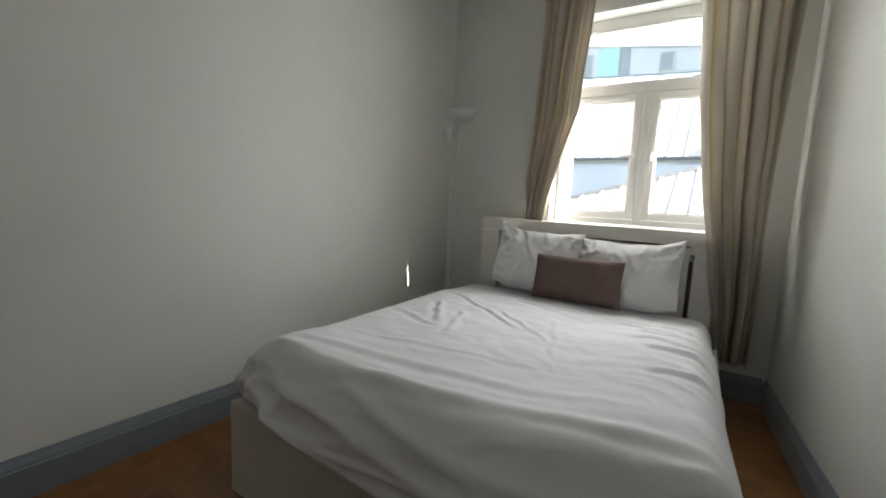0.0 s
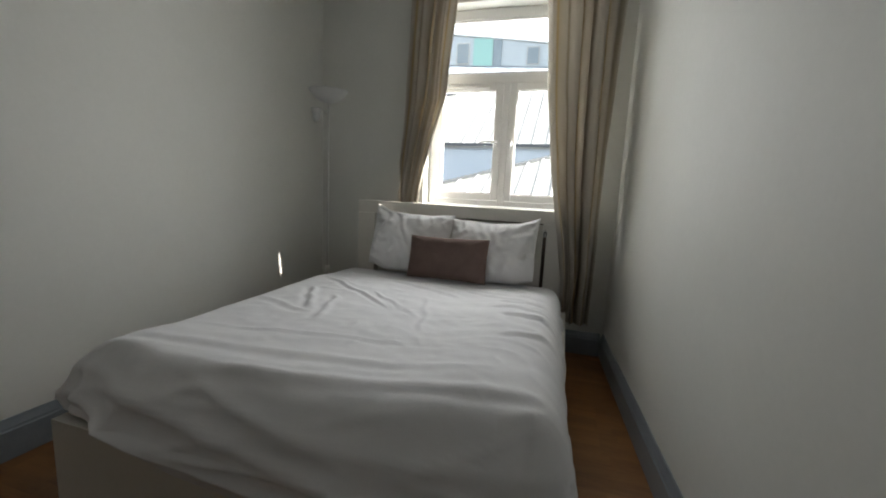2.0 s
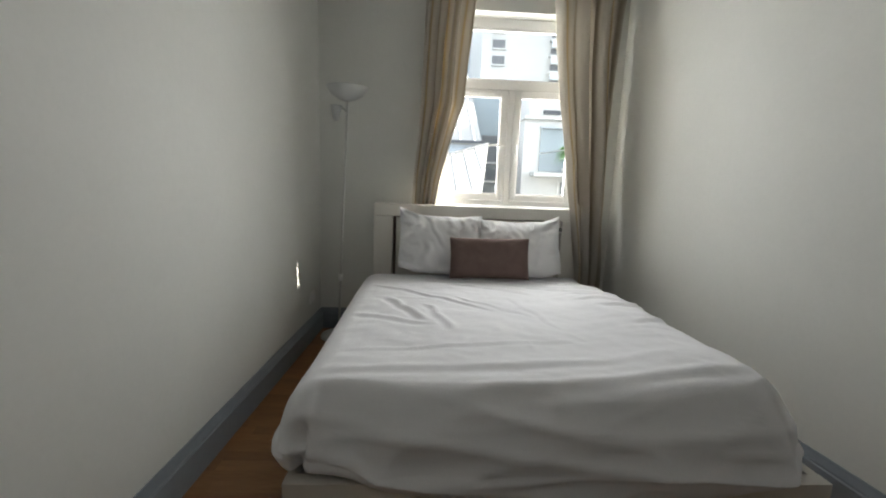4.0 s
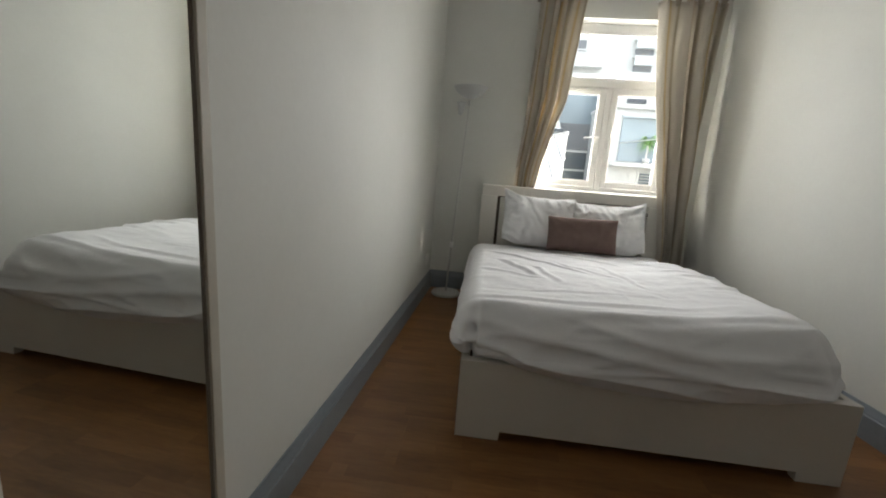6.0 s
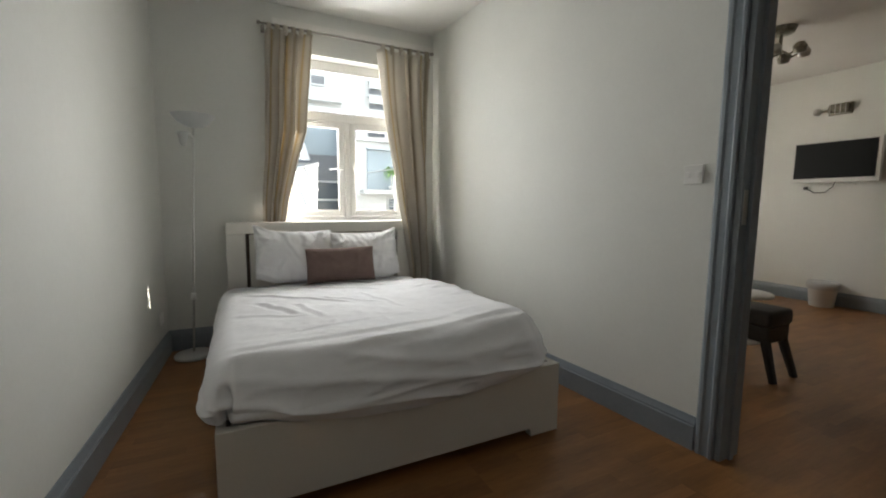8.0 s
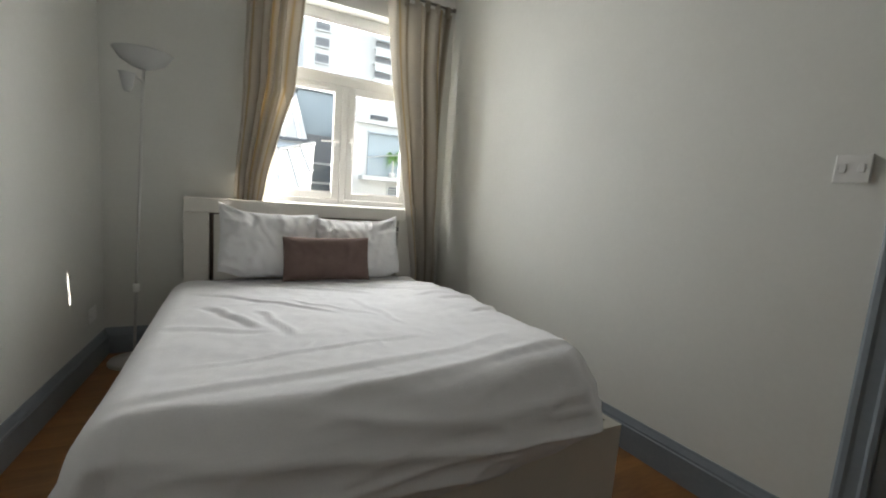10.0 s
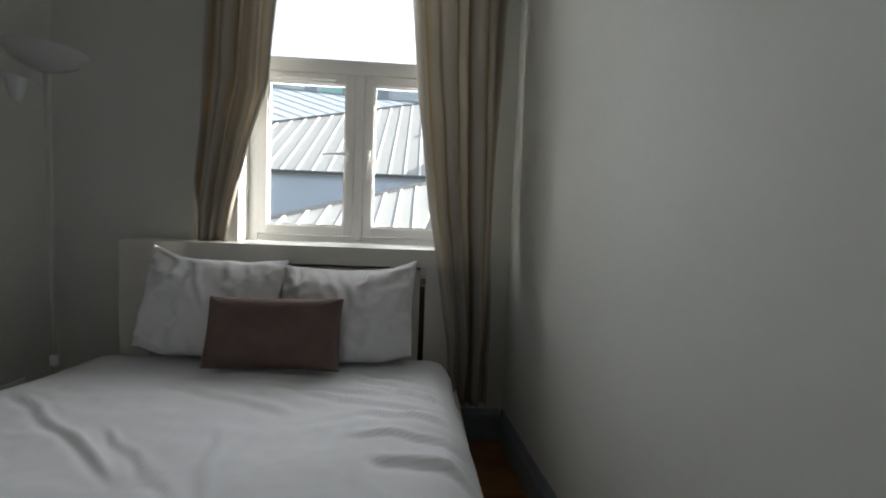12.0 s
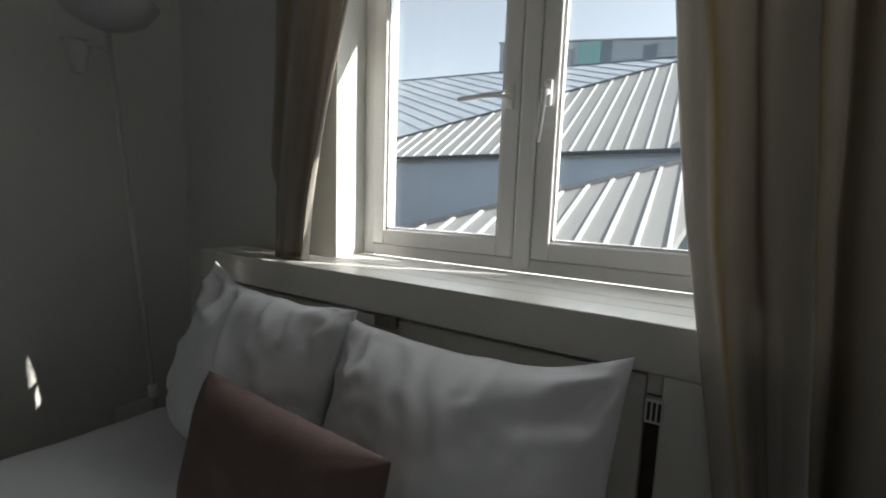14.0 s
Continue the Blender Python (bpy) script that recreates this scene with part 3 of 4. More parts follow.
def make_duvet():
    """A cloth laid over the mattress: concentric rings out to a rounded edge, then a hanging skirt."""
    x0, x1, y0, y1, rc = -0.05, 1.642, -0.035, 1.99, 0.11
    cx, cy, r, ztop = (x0 + x1) / 2, (y0 + y1) / 2, 0.14, 0.592
    n_side, n_arc = 90, 24
    contour = []
    corners = [((x1 - rc, y0 + rc), -90), ((x1 - rc, y1 - rc), 0), ((x0 + rc, y1 - rc), 90), ((x0 + rc, y0 + rc), 180)]
    for i, ((px, py), a0) in enumerate(corners):
        arc = [(px + rc * math.cos(radians(a0 + 90 * k / n_arc)), py + rc * math.sin(radians(a0 + 90 * k / n_arc))) for k in range(n_arc + 1)]
        (qx, qy), b0 = corners[(i + 1) % 4]
        nxt = (qx + rc * math.cos(radians(b0)), qy + rc * math.sin(radians(b0)))
        contour += arc
        contour += [(arc[-1][0] + (nxt[0] - arc[-1][0]) * k / n_side, arc[-1][1] + (nxt[1] - arc[-1][1]) * k / n_side) for k in range(1, n_side)]
    # the right edge bulges out towards the foot end
    contour = [(px + 0.030 * smooth01(0.9, 0.15, py) * smooth01(cx, x1, px) - 0.02 * smooth01(1.0, 1.7, py) * smooth01(cx, x1, px), py) for px, py in contour]
    m = len(contour)
    bm = bmesh.new()
    top_rings, skirt = 72, 24
    rows = []
    for i in range(top_rings + 1):
        f = 0.02 + 0.98 * (1 - (1 - i / top_rings) ** 1.3)
        ring = []
        for px, py in contour:
            x, y = cx + (px - cx) * f, cy + (py - cy) * f
            xr = x1 + 0.030 * smooth01(0.9, 0.15, y) - 0.02 * smooth01(1.0, 1.7, y)
            ex, ey = max(0.0, 1 - max(min(x - x0, xr - x), 0.0) / 0.12), max(0.0, 1 - max(y - y0, 0.0) / 0.20)
            e = min(1.0, (ex ** 3 + ey ** 3) ** (1 / 3))
            rr = ((r if x > cx else 0.11) * ex + 0.165 * ey) / (ex + ey + 1e-6)
            power = 2 - 0.65 * ey / (ex + ey + 1e-6)
            z = ztop - rr * (1 - max(0.0, 1 - e ** power) ** (1 / power))
            crown = 0.012 * math.sin(math.pi * min(max((x - x0) / (x1 - x0), 0), 1)) - 0.01
            sag = -0.025 * smooth01(1.45, 1.9, y) + 0.024 * smooth01(0.55, 0.18, y) + 0.055 * math.exp(-((x - 1.46) / 0.26) ** 2) * smooth01(-0.10, 0.40, y) * smooth01(1.75, 1.0, y)
            z += (crown + sag + duvet_wrinkle(x, y)) * (1 - 0.7 * e * e)
            drape = sagging_folds(x, z)
            dent = math.exp(-((x - 0.035) / 0.016) ** 2 - ((y + 0.03) / 0.045) ** 2)
            ring.append(bm.verts.new((x + 0.03 * dent, y - ey * (0.019 * drape + 0.014 * crease((x * 2.0, z * 9 - x * 1.5, 6.0))) + 0.03 * dent, z)))
        rows.append(ring)
    last = [v.co.z for v in rows[-1]]
    for i in range(1, skirt + 1):
        f = i / skirt
        ring = []
        for k, (px, py) in enumerate(contour):
            foot = smooth01(y0 + 0.13, y0 + 0.01, py)
            s = px + py
            mid = droop(px)
            side = 0.35 + 0.05 * smooth01(0.2, 1.6, py) + 0.045 * smooth01(0.35, 0.05, py) + 0.02 * noise.noise((py * 3, 1, 4)) if px < cx else 0.22 + 0.05 * noise.noise((py * 2.5, 6, 4)) + 0.14 * smooth01(0.25, 0.05, py)
            hem = side + foot * (0.388 - 0.060 * mid + 0.008 * smooth01(0.2, 0.05, px) + 0.006 * noise.noise((px * 5, 0, 2)) - side)
            if py > y1 - 0.02:
                hem = 0.47
            z = last[k] + (hem - last[k]) * f
            out = 0.018 * math.sin(math.pi * f) + (0.016 * f * noise.noise((s * 5, z * 3, 1.5)) + 0.009 * noise.noise((s * 12, z * 6, 4.5))) * (1 - 0.6 * foot)
            if px > cx:
                out += (0.028 * noise.noise((py * 9, z * 2, 8.5)) + 0.010 * noise.noise((py * 22, z * 5, 2.5))) * (1 - foot)
            ripple = sagging_folds(px, z)
            dent = math.exp(-((px - 0.035) / 0.016) ** 2 - ((py + 0.03) / 0.045) ** 2)
            out += foot * (0.019 * ripple * (1 - 0.5 * f) + 0.014 * crease((px * 2.0, z * 9 - px * 1.5, 6.0)) * (1 - f) - 0.010 * f * (1 - mid))
            out -= 0.06 * dent
            gx, gy = smooth01(x1 - rc, x1, px) - smooth01(x0 + rc, x0, px), -foot
            gl = math.hypot(gx, gy) or 1
            ring.append(bm.verts.new((px + gx / gl * out, py + gy / gl * out, z)))
        rows.append(ring)
    # the foot end is tucked inside the footboard at both corners and spills over it between them
    for v in bm.verts:
        over = smooth01(0.10, 0.32, v.co.x) * smooth01(1.64, 1.46, v.co.x)
        v.co.y += (0.105 if v.co.x > cx else 0.05) * (1 - over) * smooth01(0.32, 0.02, v.co.y)
    for a, b in zip(rows, rows[1:]):
        for k in range(m):
            bm.faces.new((a[k], a[(k + 1) % m], b[(k + 1) % m], b[k]))
    bm.faces.new(rows[0])
    return bm


duvet = part("duvet", make_duvet(), COTTON, smooth=True)
tagged(duvet, "rumpled white cotton duvet spread over the bed", "duvet")


def cushion_mesh(w, h, t, pinch, wrinkle, seed, m, flop=0.0, droop=0.0):
    bm = bmesh.new()
    n = 64
    for side in (1, -1):
        g = []
        for i in range(n + 1):
            row = []
            for j in range(n + 1):
                u, v = math.sin(math.pi / 2 * (2 * i / n - 1)), math.sin(math.pi / 2 * (2 * j / n - 1))
                rim = 1 - max(abs(u), abs(v)) ** 8
                x = u * w / 2 * (1 - pinch * (1 - v * v) * abs(u))
                y = v * h / 2 * (1 - pinch * 1.6 * (1 - u * u) * abs(v))
                z = side * t / 2 * (max(0.0, (1 - u ** 4)) * max(0.0, (1 - v ** 4))) ** 0.55
                z += side * 0.7 * wrinkle * noise.noise((x * 5 + seed, y * 5, side * 2)) * rim
                # creases that run down from the upper edge and in from the corners
                z += side * wrinkle * 0.9 * crease((x * 5.5 + y * 2.5 + seed, y * 1.8 - x * 1.2, side + seed)) * rim * smooth01(-1.0, 0.6, v)
                z += side * wrinkle * 0.5 * crease((x * 3 - y * 6 + seed, y * 3 + x * 5, side * 3 + seed)) * rim
                r = math.hypot(1 - abs(u), 1 - v) if v > 0 else 1
                z += wrinkle * 0.8 * math.sin(11 * math.atan2(1 - v, 1 - abs(u) + 0.01) + seed) * math.exp(-r * 2.6) * rim
                y += -flop * h * smooth01(-0.2, 1, v) * (0.5 + 0.5 * math.sin(u * 3.2 + seed)) + 0.5 * wrinkle * noise.noise((x * 12, seed, v * 3)) * (1 - abs(u) ** 6)
                y -= abs(droop) * h * smooth01(0.15, 1.0, u if droop > 0 else -u) * smooth01(-0.2, 1.0, v)
                x -= 0.4 * droop * w * smooth01(0.3, 1.0, u if droop > 0 else -u) * smooth01(0.2, 1.0, v)
                row.append(bm.verts.new((x, y, z)))
            g.append(row)
        for i in range(n):
            for j in range(n):
                f = (g[i][j], g[i + 1][j], g[i + 1][j + 1], g[i][j + 1])
                bm.faces.new(f if side > 0 else f[::-1])
    bmesh.ops.remove_doubles(bm, verts=bm.verts, dist=0.0005)
    bmesh.ops.transform(bm, matrix=m, verts=bm.verts)
    return bm


def pillow_folds(w, h, seed):
    """Ridges of cloth that run down from the top seam and in from the sides."""
    rng = random.Random(int(seed * 10))
    out = []
    for k in range(8):
        x = w * (-0.46 + 0.13 * k) + rng.uniform(-0.02, 0.02)
        lean, length = rng.uniform(-0.20, 0.20), rng.uniform(0.12, 0.28)
        out.append(((x, h * 0.50), (x + lean, h * 0.50 - length), rng.uniform(0.014, 0.024), rng.uniform(0.005, 0.010)))
    for k in range(8):
        sx, y = rng.choice((-1, 1)), rng.uniform(-0.40, 0.45) * h
        out.append(((sx * w * 0.49, y), (sx * (w * 0.49 - rng.uniform(0.10, 0.2)), y + rng.uniform(-0.08, 0.03)), rng.uniform(0.014, 0.022), rng.uniform(0.003, 0.007)))
    for k in range(5):
        x, y, a = rng.uniform(-0.3, 0.3) * w, rng.uniform(-0.3, 0.3) * h, rng.uniform(0.6, 2.5)
        out.append(((x, y), (x + 0.2 * math.cos(a), y - 0.2 * math.sin(a)), 0.024, rng.uniform(0.005, 0.010)))
    return out


def pillow_mesh(w, h, t, seed, m, ear, slump, tuck):
    """A plump pillow in its case: pointed upper corners, a hollow top edge, ruched cloth below the seams.
    ear: rise of the outer corner (left: negative); slump: how far the other corner folds down; tuck: hollow of the top edge."""
    bm = bmesh.new()
    n = 84
    sgn = 1 if ear > 0 else -1
    creases = pillow_folds(w, h, seed)
    for side in (1, -1):
        g = []
        for i in range(n + 1):
            row = []
            for j in range(n + 1):
                u, v = math.sin(math.pi / 2 * (2 * i / n - 1)), math.sin(math.pi / 2 * (2 * j / n - 1))
                full = (max(0.0, 1 - abs(u) ** 2.6) * max(0.0, 1 - abs(v) ** 2.4)) ** 0.62
                x = u * w / 2 * (1 - 0.055 * (1 - v * v) * abs(u))
                y = v * h / 2 * (1 - 0.03 * (1 - u * u) * abs(v))
                top = smooth01(-0.1, 1.0, v)
                y -= tuck * top * (1 - u * u) ** 0.8
                y += abs(ear) * top * smooth01(0.55, 1.0, u * sgn)
                x += ear * 0.25 * top * smooth01(0.6, 1.0, u * sgn)
                low = smooth01(0.45, 1.0, -v) * smooth01(0.5, 1.0, abs(u))
                y += 0.035 * low
                x -= 0.015 * low * (1 if u > 0 else -1)
                y -= slump * top * smooth01(0.35, 1.0, -u * sgn)
                z = side * t / 2 * full * (1 + 0.16 * noise.noise((u * 1.5 + seed, v * 1.5, side)) - 0.10 * v)
                if side > 0:
                    z += smooth01(0.0, 0.012, min((1 - abs(u)) * w / 2, (1 - abs(v)) * h / 2)) * sum(fold(x, y, a, b, q, k) for a, b, q, k in creases)
                # short folds run in from each seam and die out
                dx, dy = (1 - abs(u)) * w / 2, (1 - abs(v)) * h / 2
                rim = smooth01(0.0, 0.03, min(dx, dy))
                bend = 0.03 * noise.noise((x * 4, y * 4, seed))
                z += side * rim * 0.006 * math.exp(-dy / (0.15 if v > 0 else 0.05)) * noise.noise(((x + bend + 0.25 * y * u) * 17 + seed, y * 3.0, side))
                z += side * rim * 0.007 * math.exp(-dx / 0.07) * noise.noise((x * 3.0, (y + bend) * 17, seed + side))
                # soft long folds that fan out from the outer upper corner
                ang, far = math.atan2(0.52 * h - y, sgn * (0.5 * w - sgn * x) * sgn + 0.02), math.hypot(0.5 * w - sgn * x, 0.52 * h - y)
                z += side * rim * 0.016 * math.sin(9 * ang + seed) * math.exp(-far * 5.0) * smooth01(0.02, 0.08, far)
                z += side * full * (0.012 * noise.noise((x * 6 + seed, y * 6, 1.0)) + 0.004 * noise.noise((x * 16 + y * 5, y * 9 + seed, 2.0)) + 0.0012 * noise.noise((x * 42, y * 42, seed)))
                y += 0.006 * noise.noise((x * 11, seed, 0.0)) * abs(v) ** 6
                row.append(bm.verts.new((x, y, z)))
            g.append(row)
        for i in range(n):
            for j in range(n):
                f = (g[i][j], g[i + 1][j], g[i + 1][j + 1], g[i][j + 1])
                bm.faces.new(f if side > 0 else f[::-1])
    bmesh.ops.remove_doubles(bm, verts=bm.verts, dist=0.0005)
    bmesh.ops.transform(bm, matrix=m, verts=bm.verts)
    return bm


p = part("pillow", pillow_mesh(0.63, 0.47, 0.20, 1.0, pose(0.512, 1.975, 0.805, 70, 2, -1), -0.030, 0.0, 0.022), PILLOWCLOTH, smooth=True)
tagged(p, "plump white pillow leaning against the headboard, crumpled upper corner", "pillow", "pillows on the bed")
p = part("pillow", pillow_mesh(0.63, 0.46, 0.19, 4.3, pose(1.125, 1.968, 0.785, 68, -1, 1), 0.028, 0.0, 0.020), PILLOWCLOTH, smooth=True)
tagged(p, "plump white pillow leaning against the headboard", "pillow", "pillows on the bed")
p = part("cushion", cushion_mesh(0.565, 0.295, 0.12, 0.03, 0.004, 7.0, pose(0.859, 1.775, 0.734, 75, -1, -4)), TAUPE, smooth=True)
tagged(p, "small oblong taupe brown cushion propped against the pillows", "cushion")

# ---- curtains ----
rod = thing("curtain_rod", (1.15, 2.24, 2.738), "thin dull steel curtain rod above the window", "curtain rod")
part("pole", tube([(0.318, 2.24, 2.738), (1.890, 2.24, 2.738)], 0.009, 12), RODMETAL, rod, smooth=True)
for x in (0.310, 1.898):
    part("finial", tube([(x - 0.012, 2.24, 2.738), (x + 0.012, 2.24, 2.738)], 0.016, 14), RODMETAL, rod, smooth=True)
for x in (0.345, 1.870):
    part("bracket", tube([(x, 2.24, 2.72), (x, 2.285, 2.72), (x, 2.329, 2.72)], 0.007, 8), RODMETAL, rod)
    part("rose", cube(x - 0.015, x + 0.015, 2.322, 2.3295, 2.69, 2.75, 0.003), RODMETAL, rod)
batten = thing("curtain_batten", (1.2, 2.31, 2.80), "white painted wooden batten on the wall above the rod", "batten")
part("board", cube(0.42, 1.938, 2.296, 2.3295, 2.775, 2.825, 0.005), WHITEPAINT, batten)


def curtain(name, label, edges, z_bottom, z_top, folds, depth, y, y_low, seed, tuck):
    """edges: (z, left x, right x) from the top down."""
    root = thing(name, (edges[0][1], y, z_bottom), label, "curtain", "pair of curtains")
    bm = bmesh.new()
    uvl = bm.loops.layers.uv.new("UVMap")
    nu, nv = 150, 60
    es = [e[0] for e in edges][::-1]
    grid = []
    for j in range(nv + 1):
        z = z_top + (z_bottom - z_top) * j / nv
        xl = float(np.interp(z, es, [e[1] for e in edges][::-1]))
        xr = float(np.interp(z, es, [e[2] for e in edges][::-1]))
        row = []
        for i in range(nu + 1):
            u = i / nu
            ph = folds * 2 * math.pi * u + 2.6 * noise.noise((u * 2.6 + seed, z * 0.30, 0)) + seed
            amp = depth * (0.80 + 0.75 * noise.noise((u * 5, z * 0.5, seed)))
            yy = y + (y_low - y) * smooth01(2.5, 1.2, z) + amp * (math.sin(ph) + 0.22 * math.sin(2.6 * ph + seed)) + 0.012 * noise.noise((u * 9, z * 2.0, seed + 4))
            if tuck == "left":
                # the outer edge stands out from the wall and returns to it
                yy += (2.195 - yy) * smooth01(0.18, 0.08, u) * smooth01(1.22, 1.40, z)
                yy += (2.316 - yy) * smooth01(0.07, 0.005, u) * smooth01(1.16, 1.30, z)
            else:
                yy += (2.255 - yy) * smooth01(0.90, 1.0, u) * smooth01(0.35, 1.35, z)
            xx = xl + (xr - xl) * (u + 0.35 / folds / 2 / math.pi * math.sin(2 * ph) * 0.9) + 0.006 * noise.noise((u * 6, z * 3, seed))
            limit = 2.318
            if tuck == "right":
                limit -= 0.210 * smooth01(1.74, 1.68, xx) * smooth01(1.16, 1.10, z)
            row.append(bm.verts.new((xx, min(yy, limit), z)))
        grid.append(row)
    for j in range(nv):
        for i in range(nu):
            f = bm.faces.new((grid[j][i], grid[j][i + 1], grid[j + 1][i + 1], grid[j + 1][i]))
            for l, (a, b) in zip(f.loops, ((i, j), (i + 1, j), (i + 1, j + 1), (i, j + 1))):
                l[uvl].uv = (a / nu, b / nv)
    cloth = part("cloth", bm, CURTAIN, root, smooth=True)
    s = cloth.modifiers.new("thickness", "SOLIDIFY")
    s.thickness = 0.0025
    xl, xr = edges[0][1], edges[0][2]
    n = 6
    for k in range(n):
        cx = xl + (xr - xl) * (k + 0.5) / n
        b = bmesh.new()
        ul = b.loops.layers.uv.new("UVMap")
        loop = [(2.24 + 0.014 * math.cos(a), 2.738 + 0.014 * math.sin(a)) for a in (math.pi * q / 10 for q in range(11))]
        loop = [(2.254, z_top - 0.03)] + loop + [(2.226, z_top - 0.03)]
        rows = [[b.verts.new((cx + sx * 0.018, q[0], q[1])) for sx in (-1, 1)] for q in loop]
        for r0, r1 in zip(rows, rows[1:]):
            f = b.faces.new((r0[0], r0[1], r1[1], r1[0]))
            for l in f.loops:
                l[ul].uv = (k / n + 0.1, 0.0)
        tab = part("tab", b, CURTAIN, root, smooth=True)
        s = tab.modifiers.new("thickness", "SOLIDIFY")
        s.thickness = 0.002
    return root


curtain("curtain", "cream and gold striped curtain gathered aside, resting on the headboard", [(2.70, 0.36, 0.75), (2.2, 0.345, 0.70), (1.87, 0.335, 0.678), (1.63, 0.325, 0.60), (1.25, 0.295, 0.505), (1.08, 0.290, 0.475)], 1.080, 2.70, 2.9, 0.040, 2.235, 2.215, 0.6, "left")
curtain("curtain", "cream and gold striped curtain hanging to just above the floor", [(2.70, 1.345, 1.885), (2.57, 1.36, 1.87), (1.9, 1.415, 1.845), (1.26, 1.495, 1.825), (0.9, 1.56, 1.82), (0.6, 1.61, 1.815), (0.30, 1.615, 1.81)], 0.30, 2.70, 3.3, 0.048, 2.235, 2.095, 2.1, "right")

# ---- floor lamp in the corner ----
LXc, LYc = -0.268, 2.105
TX, TY = -0.172, 1.955
lamp = thing("floor_lamp", (LXc, LYc, 0), "slim white floor lamp with uplighter bowl and small reading spot", "floor lamp")
part("base", lathe(LXc, LYc, [(0, 0.0), (0.13, 0.0), (0.137, 0.006), (0.137, 0.020), (0.13, 0.030), (0.05, 0.036), (0.018, 0.042), (0, 0.042)]), LAMPWHITE, lamp, smooth=True)
part("pole", tube([(LXc, LYc, 0.03), ((LXc + TX) / 2, (LYc + TY) / 2, 0.92), (TX, TY, 1.80)], 0.008, 14), LAMPWHITE, lamp, smooth=True)
part("dimmer", lathe(LXc + 0.025, LYc - 0.041, [(0.011, 0.475), (0.018, 0.48), (0.018, 0.525), (0.011, 0.53)], 16), GLINTWHITE, lamp, "small white dimmer on the pole", smooth=True)
part("bowl", lathe(TX, TY, [(0.015, 1.79), (0.06, 1.805), (0.11, 1.835), (0.14, 1.88), (0.145, 1.885), (0.137, 1.882), (0.107, 1.842), (0.058, 1.812), (0.0, 1.802)]), FROSTED, lamp, "frosted white uplighter bowl", smooth=True)
spot = part("reading_arm", tube([(TX - 0.005, TY, 1.72), (TX - 0.03, TY - 0.04, 1.745), (TX - 0.065, TY - 0.06, 1.74)], 0.006, 10), LAMPWHITE, lamp, smooth=True)
part("reading_shade", lathe(TX - 0.065, TY - 0.06, [(0.012, 1.65), (0.02, 1.66), (0.036, 1.74), (0.042, 1.75), (0.036, 1.747), (0.0, 1.69)], 24), FROSTED, spot, "small frosted cone shade", smooth=True)


# ---- sockets and switch ----
def wall_plate(name, label, category, x, y, z, side, w, h, keys, mat=None):
    mat = mat or TVWHITE
    root = thing(name, (x, y, z), label, category)
    p = part("plate", cube(x, x + side * 0.009, y - w / 2, y + w / 2, z - h / 2, z + h / 2, 0.003), mat, root)
    for k in range(keys):
        yy = y + (k - (keys - 1) / 2) * w / keys
        part("rocker", cube(x + side * 0.009, x + side * 0.013, yy - 0.009, yy + 0.009, z - 0.014, z + 0.014, 0.002), mat, p)
    for dy in (-0.36, 0.36):
        part("screw", tube([(x + side * 0.0085, y + dy * w, z), (x + side * 0.0100, y + dy * w, z)], 0.003, 8), CHROME, p)
    return root


wall_plate("light_switch", "square white plastic light switch on the painted wall", "light switch", XR + SR * (YB + 0.36) - 0.001, -0.36, 1.40, -1, 0.095, 0.095, 2)
wall_plate("power_socket", "white double power socket low on the wall beside the lamp", "socket", XL - SL * (YB - 2.09), 2.09, 0.335, 1, 0.146, 0.086, 2, GLINTWHITE)

# ---- mirror and wardrobe ----
mirror = thing("wall_mirror", (XL - 0.10, -1.10, 0.06), "tall narrow mirror in a cream painted frame on the wall", "mirror")
MX = XL + 0.035


def mirror_part(name, x0, x1, y0, y1, z0, z1, mat, label="", bevel=0.0):
    return part(name, lean_left(cube(x0, x1, y0, y1, z0, z1, bevel)), mat, mirror, label)


mirror_part("backing", XL + 0.001, MX - 0.008, -1.286, -0.872, 0.08, 2.05, WARDROBE)
mirror_part("mirror_glass", MX - 0.006, MX, -1.279, -0.875, 0.09, 2.04, MIRROR, "silvered mirror glass")
mirror_part("frame_bar", XL + 0.001, MX + 0.010, -0.870, -0.838, 0.06, 2.06, MIRRORFRAME, "", 0.003)
mirror_part("frame_bar", XL + 0.001, MX + 0.010, -1.311, -1.280, 0.06, 2.06, MIRRORFRAME, "", 0.003)
mirror_part("frame_bar", XL + 0.001, MX + 0.010, -1.279, -0.871, 2.03, 2.06, MIRRORFRAME, "", 0.003)
mirror_part("frame_bar", XL + 0.001, MX + 0.010, -1.279, -0.871, 0.06, 0.09, MIRRORFRAME, "", 0.003)
mirror_part("inner_edge", MX, MX + 0.004, -0.8745, -0.8705, 0.09, 2.03, WARDROBE, "dark inner edge strip")
mirror_part("side_strip", XL + 0.001, MX + 0.004, -1.348, -1.312, 0.06, 2.06, STRIP, "olive grey side strip of the frame", 0.002)
wardrobe = thing("wardrobe", (XL - 0.11, -2.0, 0), "tall dark taupe wardrobe beside the mirror", "wardrobe")
part("body", cube(XL - 0.155, XL - 0.065, -2.58, -1.352, 0.0, 2.35, 0.004), WARDROBE, wardrobe)
for k in range(2):
    part("door", cube(XL - 0.064, XL - 0.045, -2.575 + k * 0.612, -1.968 + k * 0.612, 0.06, 2.34, 0.004), WARDROBE, wardrobe)

